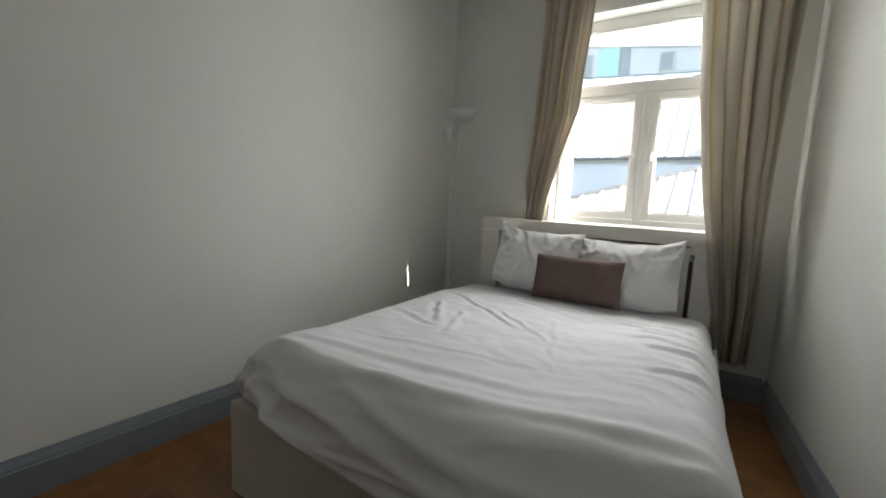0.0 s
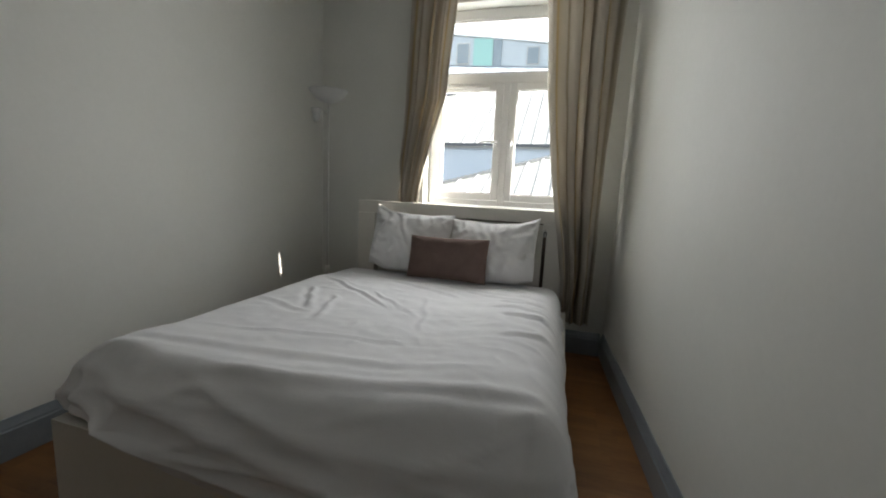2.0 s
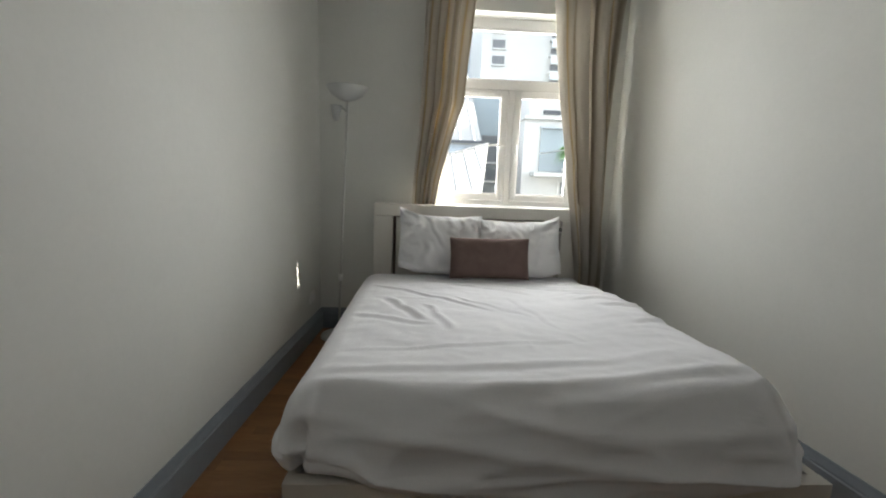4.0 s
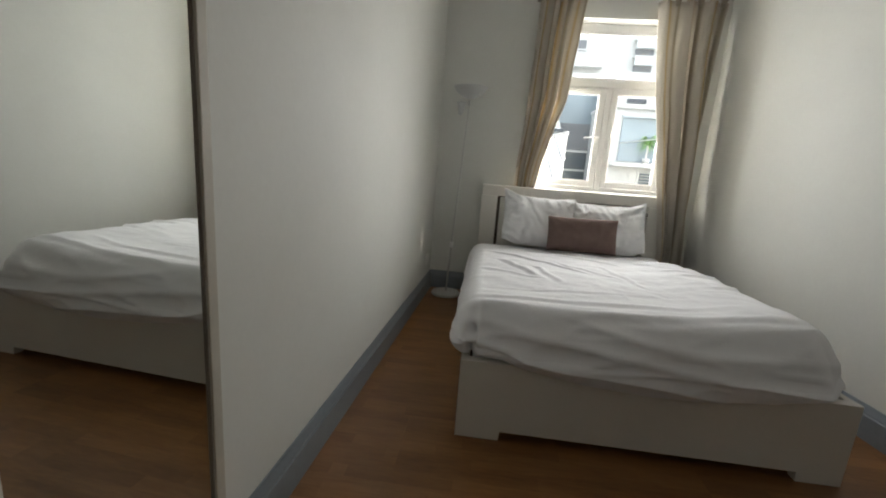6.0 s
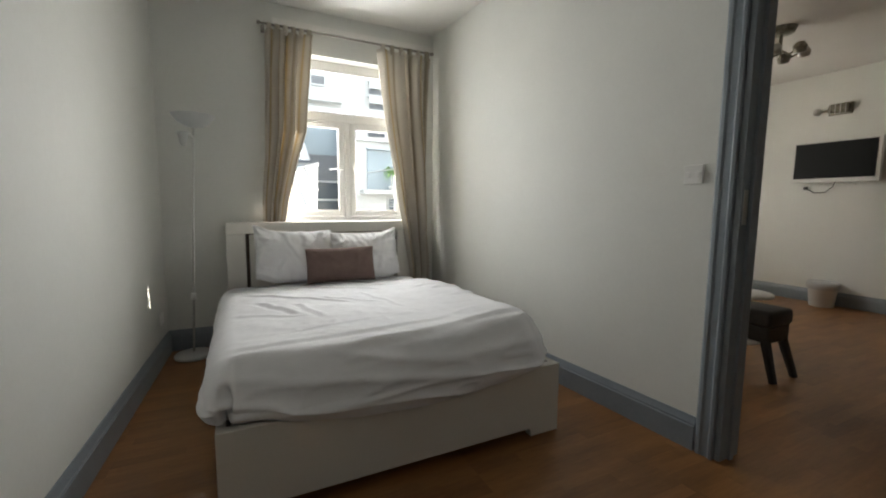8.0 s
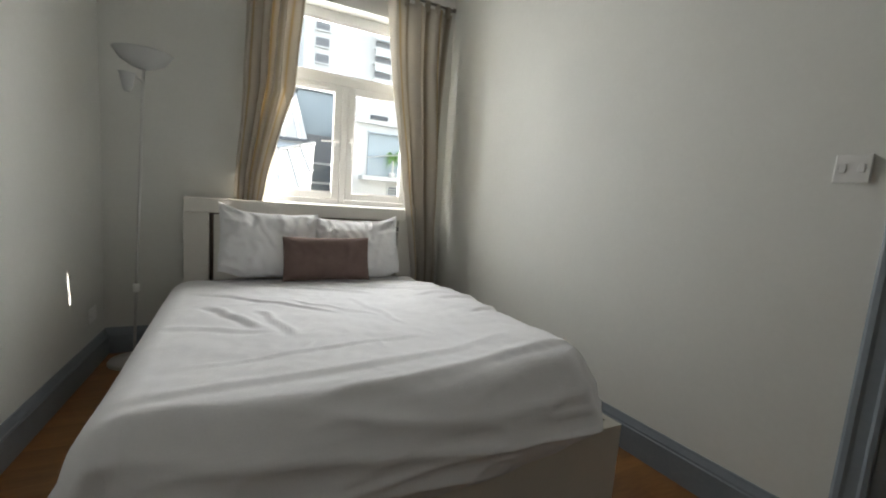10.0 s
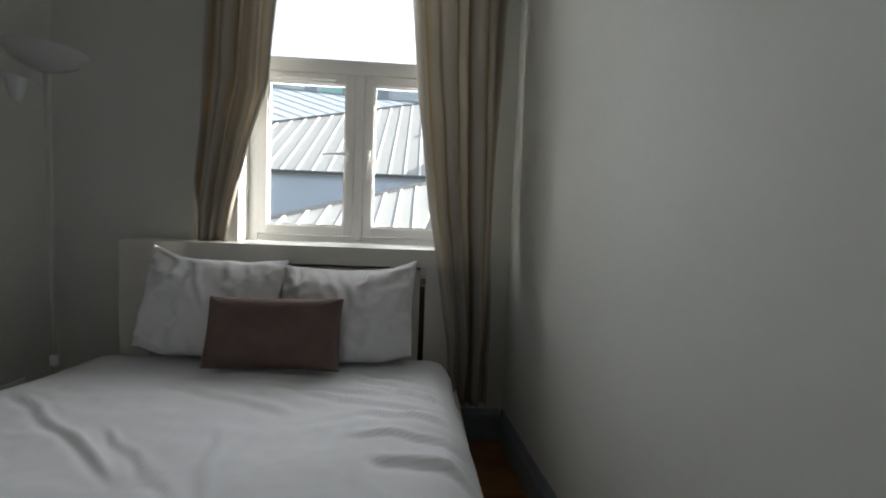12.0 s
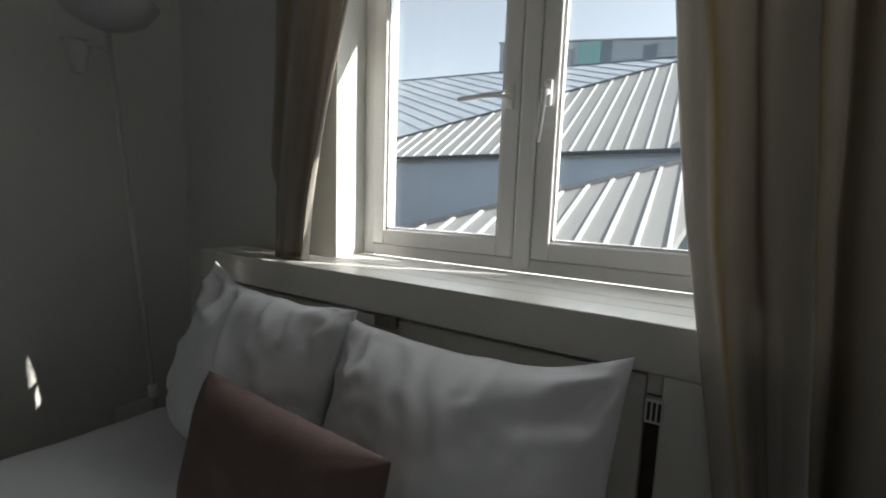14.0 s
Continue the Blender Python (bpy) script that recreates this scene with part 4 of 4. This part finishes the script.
# ---- next room ----
tv = thing("television", (6.80, 0.845, 1.56), "white framed flat television on a wall bracket", "television")
part("casing", cube(6.75, 6.80, 0.415, 1.275, 1.560, 2.085, 0.008), TVWHITE, tv)
part("screen", cube(6.744, 6.7495, 0.455, 1.245, 1.615, 2.060, 0.001), SCREEN, tv, "black switched-off screen")
part("bracket", cube(6.80, 6.899, 0.74, 0.99, 1.69, 1.95, 0.004), DARKPLASTIC, tv)
outlet = thing("wall_socket", (6.89, 1.17, 1.49), "dark plug in a wall outlet below the television", "socket")
part("plate", cube(6.889, 6.899, 1.11, 1.25, 1.46, 1.54, 0.003), TVWHITE, outlet)
part("plug", cube(6.85, 6.889, 1.13, 1.17, 1.475, 1.52, 0.006), DARKPLASTIC, outlet)
part("cable", tube([(6.86, 1.13, 1.49), (6.855, 1.05, 1.435), (6.855, 0.94, 1.44), (6.86, 0.87, 1.51), (6.87, 0.85, 1.58)], 0.006, 8), DARKPLASTIC, outlet, smooth=True)

sconce = thing("wall_light", (6.9, 0.90, 2.47), "steel and glass spot wall light above the television", "wall light")
part("mount", cube(6.86, 6.899, 0.76, 0.99, 2.40, 2.54, 0.01), AGED, sconce)
shade = part("glass_shade", cube(6.79, 6.86, 0.78, 0.97, 2.415, 2.525, 0.012), AGED, sconce, "square mottled glass shade")
for k in range(4):
    part("lattice_bar", cube(6.782, 6.79, 0.795 + k * 0.05, 0.802 + k * 0.05, 2.41, 2.53), CHROME, shade)
part("arm", tube([(6.87, 0.99, 2.47), (6.85, 1.05, 2.47), (6.83, 1.08, 2.465)], 0.008, 8), CHROME, sconce)
part("spot_head", lathe(6.83, 1.095, [(0.0, 2.42), (0.03, 2.425), (0.038, 2.46), (0.03, 2.50), (0.0, 2.51)], 16), CHROME, sconce, smooth=True)

CXc, CYc = 4.85, 0.62
ceil_lamp = thing("ceiling_light", (CXc, CYc, ZC), "steel ceiling light with small glass spot heads", "ceiling light")
part("canopy", lathe(CXc, CYc, [(0.0, ZC - 0.06), (0.10, ZC - 0.05), (0.12, ZC - 0.001), (0.0, ZC - 0.001)], 24), AGED, ceil_lamp, smooth=True)
part("stem", tube([(CXc, CYc, ZC - 0.04), (CXc, CYc, ZC - 0.24)], 0.014, 10), AGED, ceil_lamp)
for k in range(6):
    a = radians(15 + 60 * k)
    ex, ey = CXc + 0.19 * math.cos(a), CYc + 0.19 * math.sin(a)
    arm = part("arm", tube([(CXc, CYc, ZC - 0.20), (CXc + 0.10 * math.cos(a), CYc + 0.10 * math.sin(a), ZC - 0.27), (ex, ey, ZC - 0.22)], 0.009, 8), AGED, ceil_lamp, smooth=True)
    part("shade", lathe(ex, ey, [(0.0, ZC - 0.19), (0.035, ZC - 0.195), (0.055, ZC - 0.23), (0.045, ZC - 0.275), (0.0, ZC - 0.285)], 14), CHROME if k % 2 else AGED, arm, smooth=True)

stool = thing("stool", (3.59, 0.01, 0), "black leather topped stool with splayed dark legs", "stool")
part("seat", cube(3.43, 3.75, -0.165, 0.21, 0.385, 0.505, 0.03, 3), BLACK, stool, smooth=True)
part("apron", cube(3.45, 3.73, -0.150, 0.195, 0.27, 0.385, 0.006), BLACK, stool)
for sx, sy in ((3.48, -0.115), (3.70, -0.115), (3.48, 0.16), (3.70, 0.16)):
    ox, oy = (-0.03 if sx < 3.59 else 0.03), (-0.09 if sy < 0.0 else 0.09)
    part("leg", tube([(sx, sy, 0.30), (sx + ox, sy + oy, 0.0)], 0.03, 8, [0.035, 0.026]), BLACK, stool)
table = thing("side_table", (4.3, 0.42, 0), "low round white side table", "table")
part("tabletop", lathe(4.3, 0.47, [(0.0, 0.425), (0.22, 0.425), (0.23, 0.435), (0.23, 0.452), (0.22, 0.46), (0.0, 0.46)], 40), TVWHITE, table, smooth=True)
part("column", tube([(4.3, 0.47, 0.02), (4.3, 0.47, 0.425)], 0.03, 14), TVWHITE, table, smooth=True)
part("foot", lathe(4.3, 0.47, [(0.0, 0.0), (0.16, 0.0), (0.16, 0.012), (0.03, 0.03), (0.0, 0.03)], 30), TVWHITE, table, smooth=True)
bin_ = thing("waste_bin", (6.71, 0.80, 0), "white plastic waste bin standing by the skirting board", "waste bin")
part("bucket", lathe(6.71, 0.80, [(0.0, 0.0), (0.115, 0.0), (0.12, 0.005), (0.15, 0.29), (0.158, 0.295), (0.158, 0.305), (0.146, 0.30), (0.112, 0.015), (0.0, 0.012)], 32), TVWHITE, bin_, smooth=True)
bag = part("liner", lathe(6.71, 0.80, [(0.150, 0.22), (0.162, 0.25), (0.166, 0.30), (0.155, 0.315), (0.142, 0.28)], 32), FROSTED, bin_, "crumpled pale bin liner", smooth=True)

structure("wall_living_return", cube(6.46, LX, -1.32, -1.20, -0.1, ZC), WALL, "short off-white painted wall beside the far door", "wall")
door2 = thing("door_2", (6.42, -0.78, 0), "grey-blue painted panel door standing open in the next room", "door")
part("leaf", cube(6.4, 6.44, -1.14, -0.305, 0.008, 2.33, 0.004), GREY, door2)
hd = part("handle", cube(6.388, 6.399, -0.385, -0.345, 1.10, 1.17, 0.004), CHROME, door2, "steel lever handle")
part("lever", tube([(6.39, -0.365, 1.135), (6.35, -0.365, 1.135), (6.345, -0.40, 1.135), (6.345, -0.48, 1.130)], 0.010, 10), CHROME, hd, smooth=True)
part("latch", cube(6.402, 6.438, -0.3055, -0.285, 1.09, 1.21, 0.004), DARKPLASTIC, door2, "dark latch on the door's edge")
part("keyhole_plate", cube(6.394, 6.399, -0.66, -0.56, 0.67, 0.71, 0.003), DARKPLASTIC, door2, "dark letter plate")

# ---- outside ----
structure("ground", cube(-400, 400, 3.2, 900, -7.2, -7.0), GROUND, "grey street level ground far below the window", "ground")


def sheet(corners, thick=0.12):
    """A roof panel of the given corners, with thickness downwards."""
    bm = bmesh.new()
    top = [bm.verts.new(c) for c in corners]
    low = [bm.verts.new((c[0], c[1], c[2] - thick)) for c in corners]
    n = len(corners)
    bm.faces.new(top)
    bm.faces.new(low[::-1])
    for i in range(n):
        bm.faces.new((top[i], low[i], low[(i + 1) % n], top[(i + 1) % n]))
    return bm


def bar(a, b, w, h):
    """A square rib from a to b, standing h above its line."""
    a, b = Vector(a), Vector(b)
    d = (b - a).normalized()
    s = d.cross(Vector((0, 0, 1)))
    s = (s if s.length > 0.01 else Vector((1, 0, 0))).normalized() * w / 2
    u = s.cross(d).normalized() * h
    if u.z < 0:
        u = -u
    bm = bmesh.new()
    v = [bm.verts.new(p) for p in (a - s, a + s, a + s + u, a - s + u, b - s, b + s, b + s + u, b - s + u)]
    for f in ((0, 1, 2, 3), (7, 6, 5, 4), (0, 4, 5, 1), (1, 5, 6, 2), (2, 6, 7, 3), (3, 7, 4, 0)):
        bm.faces.new([v[i] for i in f])
    return bm


# a hipped standing-seam roof with a lower wing in front
roof_house = thing("zinc_roofed_building", (-5, 12.5, -7), "building with pale standing-seam zinc roofs and blue-grey hips", "building")
GY, GZ, K, RY, XE = 11.0, 2.48, 0.60, 17.1, 2.0


def upper(x, y):
    return (x, y, GZ + K * (y - GY))


HIP = Vector(upper(-8.97, 11.0)), Vector(upper(1.48, 17.1))


def ridge(x):
    return (x, RY, 6.21 - 0.0475 * x)


def hip_y(x):
    return HIP[0].y + (HIP[1].y - HIP[0].y) * (x - HIP[0].x) / (HIP[1].x - HIP[0].x)


HIP_N = (HIP[1] - HIP[0]).cross(Vector(ridge(-16.0)) - HIP[0])


def hip_plane(x, y):
    return (x, y, HIP[0].z - (HIP_N.x * (x - HIP[0].x) + HIP_N.y * (y - HIP[0].y)) / HIP_N.z)


part("roof", sheet([HIP[0], upper(XE, GY), upper(XE, RY), HIP[1]]), ZINC_LIGHT, roof_house)
x = -8.6
while x < XE:
    top_y = min(hip_y(x), RY)
    if top_y > GY + 0.2:
        part("seam", bar(upper(x, GY + 0.02), upper(x, top_y - 0.03), 0.05, 0.025), ZINC_SEAM_LIT, roof_house)
    x += 0.40
part("gutter", bar((-9.2, GY - 0.06, GZ - 0.06), (XE + 0.05, GY - 0.06, GZ - 0.06), 0.10, 0.07), ZINC_DARK, roof_house)
part("hip_cap", bar(HIP[0], HIP[1], 0.10, 0.06), ZINC_DARK, roof_house)
part("hip_roof", sheet([HIP[0], HIP[1], ridge(-16.0), hip_plane(-16.0, GY)]), ZINC_BLUE, roof_house)
part("ridge_cap", bar(ridge(-16.0), ridge(XE), 0.08, 0.03), ZINC_JOINT, roof_house)
x = -15.0
while x < 0.6:
    xe = (0.862 + 0.5 * x) / 1.0837
    a, b = Vector(hip_plane(x, RY - 0.02)), Vector(hip_plane(xe, hip_y(xe) + 0.02)) if xe > -8.9 else Vector(hip_plane(x + 6.0, RY - 3.0))
    part("panel_joint", bar(a + Vector((0, 0, 0.006)), b + Vector((0, 0, 0.006)), 0.025, 0.010), ZINC_JOINT, roof_house)
    x += 0.85
part("wall", cube(-12.0, XE, GY + 0.1, RY, -7, GZ - 0.1), ZINC_BLUE, roof_house)

wing = thing("zinc_roofed_wing", (-1, 7, -7), "lower building wing with wide-ribbed grey metal roof", "building")


def lower(x, y):
    return (x, y, 1.985 - 0.387 * (9.0 - y))


def low_hip(x):
    return 6.23 + 0.9295 * (x + 1.80)


EAVE, WEST = 4.6, -3.554
part("roof", sheet([lower(WEST, EAVE), lower(1.10, EAVE), lower(XE, low_hip(XE))]), ZINC_LIGHT, wing)
x = WEST + 0.25
while x < XE:
    part("rib", bar(lower(x, EAVE + max(0.0, x - 1.10) * 5.75), lower(x, low_hip(x) - 0.03), 0.045, 0.028), ZINC_SEAM_LIT, wing)
    x += 0.31
part("hip_cap", bar(lower(WEST, EAVE), lower(XE, low_hip(XE)), 0.08, 0.06), ZINC_DARK, wing)
part("hip_roof", sheet([lower(WEST, EAVE), lower(XE, low_hip(XE)), (XE, GY + 0.05, lower(XE, low_hip(XE))[2]), (WEST, GY + 0.05, lower(WEST, EAVE)[2])]), ZINC_BLUE, wing)
y = 6.0
while y < GY:
    x_hip = (y - 6.23) / 0.9295 - 1.80
    zw = lower(WEST, EAVE)[2]
    part("seam", bar((WEST, y, zw + 0.004), (min(x_hip, XE), y, zw + 0.3597 * (min(x_hip, XE) - WEST) + 0.004), 0.025, 0.02), ZINC_BLUE, wing)
    y += 0.42
part("wall", cube(WEST + 0.1, XE - 0.1, EAVE + 0.1, GY, -7, -0.05), RENDERWHITE, wing)


def windows(parent, xs, zs, w, h, y, frame_mat, glass_mat):
    for z in zs:
        for x in xs:
            f = part("window", cube(x, x + w, y - 0.06, y + 0.02, z, z + h), frame_mat, parent)
            part("pane", cube(x + 0.08, x + w - 0.08, y - 0.08, y - 0.055, z + 0.08, z + h - 0.08), glass_mat, f)


far_block = thing("clad_apartment_block", (-3, 36, -7), "pale blue-grey clad flats with a teal panel under the roofline", "building")


def far_top(x):
    return 11.907 - 0.13 * x


part("wall", prism([(-12.3, -7), (6, -7), (6, far_top(6)), (-12.3, far_top(-12.3))], "y", 32.0, 40), CLADDING, far_block)
part("roof", prism([(-12.4, far_top(-12.4)), (6.1, far_top(6.1)), (6.1, far_top(6.1) + 0.10), (-12.4, far_top(-12.4) + 0.10)], "y", 31.9, 40.1), RENDERWHITE, far_block)
for k in range(12):
    d = 0.30 + 0.30 * k
    part("cladding_joint", prism([(-12.3, far_top(-12.3) - d), (6, far_top(6) - d), (6, far_top(6) - d + 0.025), (-12.3, far_top(-12.3) - d + 0.025)], "y", 31.985, 32.0), ZINC_BLUE, far_block)
part("teal_panel", cube(-6.25, -4.75, 31.93, 31.98, 10.4, 12.62), TEAL, far_block, "teal coloured facade panel")
part("window", cube(-4.70, -4.05, 31.93, 31.98, 10.5, 12.45), PALEGLASS, far_block)
windows(far_block, (-7.6,), (10.75,), 1.05, 1.60, 31.98, RENDERWHITE, PALEGLASS)
windows(far_block, (-12.0,), (11.55,), 0.95, 1.50, 31.98, RENDERWHITE, PALEGLASS)
windows(far_block, (-9.9,), (11.2,), 0.95, 1.50, 31.98, RENDERWHITE, PALEGLASS)
windows(far_block, (-2.15, 1.2), (10.55,), 0.95, 1.30, 31.98, RENDERWHITE, PALEGLASS)

tower = thing("glass_tower", (4, 64, -7), "tall blue glass tower with stacked balconies", "tower")
part("wall", cube(0.2, 7.2, 60, 70, -7, 48), BLUEGLASS, tower)
part("side_wall", cube(7.2, 13.0, 60.4, 70, -7, 48), RENDERWHITE, tower)
for k in range(13):
    part("floor_band", cube(0.1, 7.2, 59.85, 60, 18.6 + k * 2.48, 18.85 + k * 2.48), CLADDING, tower)
for x in (1.3, 2.45, 3.6, 4.8, 6.0):
    part("mullion", cube(x, x + 0.14, 59.9, 60, 16, 48), ZINC_BLUE, tower)
part("podium", cube(-1.0, 12.0, 58.0, 60.0, -7, 21.4), RENDERWHITE, tower)
for k in range(9):
    b = part("balcony", cube(8.6, 10.4, 58.9, 60.4, 21.5 + k * 2.15, 22.4 + k * 2.15, 0.05), RENDERWHITE, tower)
    part("recess", cube(8.7, 10.3, 60.3, 60.41, 22.4 + k * 2.15, 23.6 + k * 2.15), RECESS, b)

flats = thing("white_apartment_block", (9, 30, -7), "tall white rendered flats with dark recessed balconies", "building")
part("wall", cube(3.6, 14, 25, 34, -7, 16), RENDERWHITE, flats)
for k in range(9):
    z = 5.45 + 0.91 * k
    part("recess", cube(7.80, 8.82, 24.9, 25.01, z, z + 0.42), RECESS, flats, "dark recessed balcony opening")
    part("balcony_slab", cube(7.65, 9.0, 24.6, 24.9, z - 0.12, z), RENDERWHITE, flats)
    part("balcony_front", cube(7.75, 8.85, 24.6, 24.66, z - 0.50, z - 0.12), CLADDING, flats)
    if k > 2:
        f = part("window", cube(4.25, 5.0, 24.95, 25.01, z + 0.30, z + 0.78), RECESS, flats)
        part("sill", cube(4.2, 5.05, 24.88, 24.95, z + 0.22, z + 0.30), RENDERWHITE, f)
part("ledge", cube(3.5, 5.95, 24.4, 25, 7.40, 7.98), RENDERWHITE, flats)

glass_block = thing("glazed_office_block", (3, 16, -7), "low dark-glazed block with white floor bands", "building")
part("wall", cube(2.1, 6.0, 14.2, 18, -7, 4.5), PALEGLASS, glass_block)
part("dark_glazing", cube(2.42, 3.5, 14.1, 14.19, 0.6, 2.02), DARKGLASS, glass_block)
part("spandrel", cube(2.42, 3.5, 14.08, 14.19, 2.10, 3.02), RECESS, glass_block, "grey-green spandrel panel")
for z in (1.35, 2.02, 0.85):
    part("floor_band", cube(2.42, 3.5, 14.02, 14.1, z, z + 0.07), RENDERWHITE, glass_block)
part("mullion", cube(3.5, 3.62, 14.0, 14.1, 0.5, 3.05), ZINC_DARK, glass_block)
part("roof_edge", cube(2.05, 6.1, 13.95, 18, 4.5, 4.7), RENDERWHITE, glass_block)

white_house = thing("white_terrace_house", (6, 14, -7), "white rendered house with a glazed balcony and small window", "house")
part("wall", cube(3.45, 9, 12, 13.9, -7, 3.32), RENDERWHITE, white_house)
part("cornice", cube(3.40, 9.1, 11.85, 13.9, 3.32, 3.42), RENDERWHITE, white_house)
part("slot_window", cube(4.04, 4.60, 12.02, 12.11, 3.50, 3.62), ZINC_DARK, white_house)
part("parapet", cube(3.6, 9, 12.1, 13.9, 3.42, 4.4), RENDERWHITE, white_house)
glz = part("balcony_opening", cube(3.97, 6.6, 11.94, 12.01, 1.74, 3.05), PALEGLASS, white_house, "pale blue glazed balcony opening")
part("balcony_head", cube(3.92, 6.7, 11.80, 11.94, 3.05, 3.11), ZINC_BLUE, glz)
part("balcony_slab", cube(3.7, 6.8, 11.45, 11.94, 1.58, 1.70), RENDERWHITE, white_house)
part("balcony_rail", tube([(3.85, 11.5, 2.25), (5.0, 11.5, 2.45), (6.6, 11.5, 2.45)], 0.02, 8), CHROME, white_house)
low_win = part("window", cube(4.65, 5.25, 11.93, 12.01, 1.02, 1.46), RENDERWHITE, white_house)
part("pane", cube(4.70, 5.20, 11.91, 11.94, 1.07, 1.41), DARKGLASS, low_win)
for k in range(3):
    part("glazing_bar", cube(4.70, 5.20, 11.89, 11.91, 1.15 + k * 0.09, 1.17 + k * 0.09), RENDERWHITE, low_win)

palm = thing("potted_palm", (4.74, 11.72, 1.70), "bright green potted palm on the balcony opposite", "plant")
part("pot", lathe(4.74, 11.72, [(0.0, 1.70), (0.09, 1.70), (0.11, 1.86), (0.095, 1.86), (0.0, 1.84)], 18), POT, palm, smooth=True)
part("stem", tube([(4.74, 11.72, 1.84), (4.75, 11.72, 2.25)], 0.03, 8), POT, palm)
rng = random.Random(5)
for k in range(34):
    a, reach, rise = rng.uniform(0, 6.28), rng.uniform(0.30, 0.58), rng.uniform(0.05, 0.34)
    bm = bmesh.new()
    rows = []
    for i in range(8):
        f = i / 7
        c = Vector((4.75 + reach * f * math.cos(a), 11.72 + 0.5 * reach * f * math.sin(a), 2.25 + rise * math.sin(2.4 * f) * 1.3 - 0.40 * f * f))
        w = 0.030 * math.sin(math.pi * min(f + 0.12, 1.0))
        s = Vector((-math.sin(a), math.cos(a), 0.4)).normalized() * w
        rows.append((bm.verts.new(c - s), bm.verts.new(c + Vector((0, 0, 0.012))), bm.verts.new(c + s)))
    for r0, r1 in zip(rows, rows[1:]):
        bm.faces.new((r0[0], r0[1], r1[1], r1[0]))
        bm.faces.new((r0[1], r0[2], r1[2], r1[1]))
    part("leaf", bm, LEAF, palm, smooth=True)

# ---- floor planks ----
PLANK_L, PLANK_W = 1.285, 0.192


def plank_mesh(length):
    bm = cube(0.0, length, 0.0, PLANK_W, -0.0115, 0.0)
    me = bpy.data.meshes.new("plank")
    bm.to_mesh(me)
    bm.free()
    me.materials.append(WOOD)
    return me


PLANKS = {}
rng = random.Random(11)
y, row = LY - 0.02, 0
while y < YB:
    x0, x1 = (XL - 0.25, LX - 0.002) if y > YR else (2.602, LX - 0.002)
    x = x0 - rng.choice((0.0, 0.3, 0.55, 0.8, 1.05))
    while x < x1:
        a, b = max(x, x0), min(x + PLANK_L, x1)
        length = round(b - a, 4)
        if length > 0.03:
            if length not in PLANKS:
                PLANKS[length] = plank_mesh(length)
            ob = new("plank", PLANKS[length])
            ob.location = (a, y, 0)
            ob.parent = floor
        x += PLANK_L
    y += PLANK_W
    row += 1
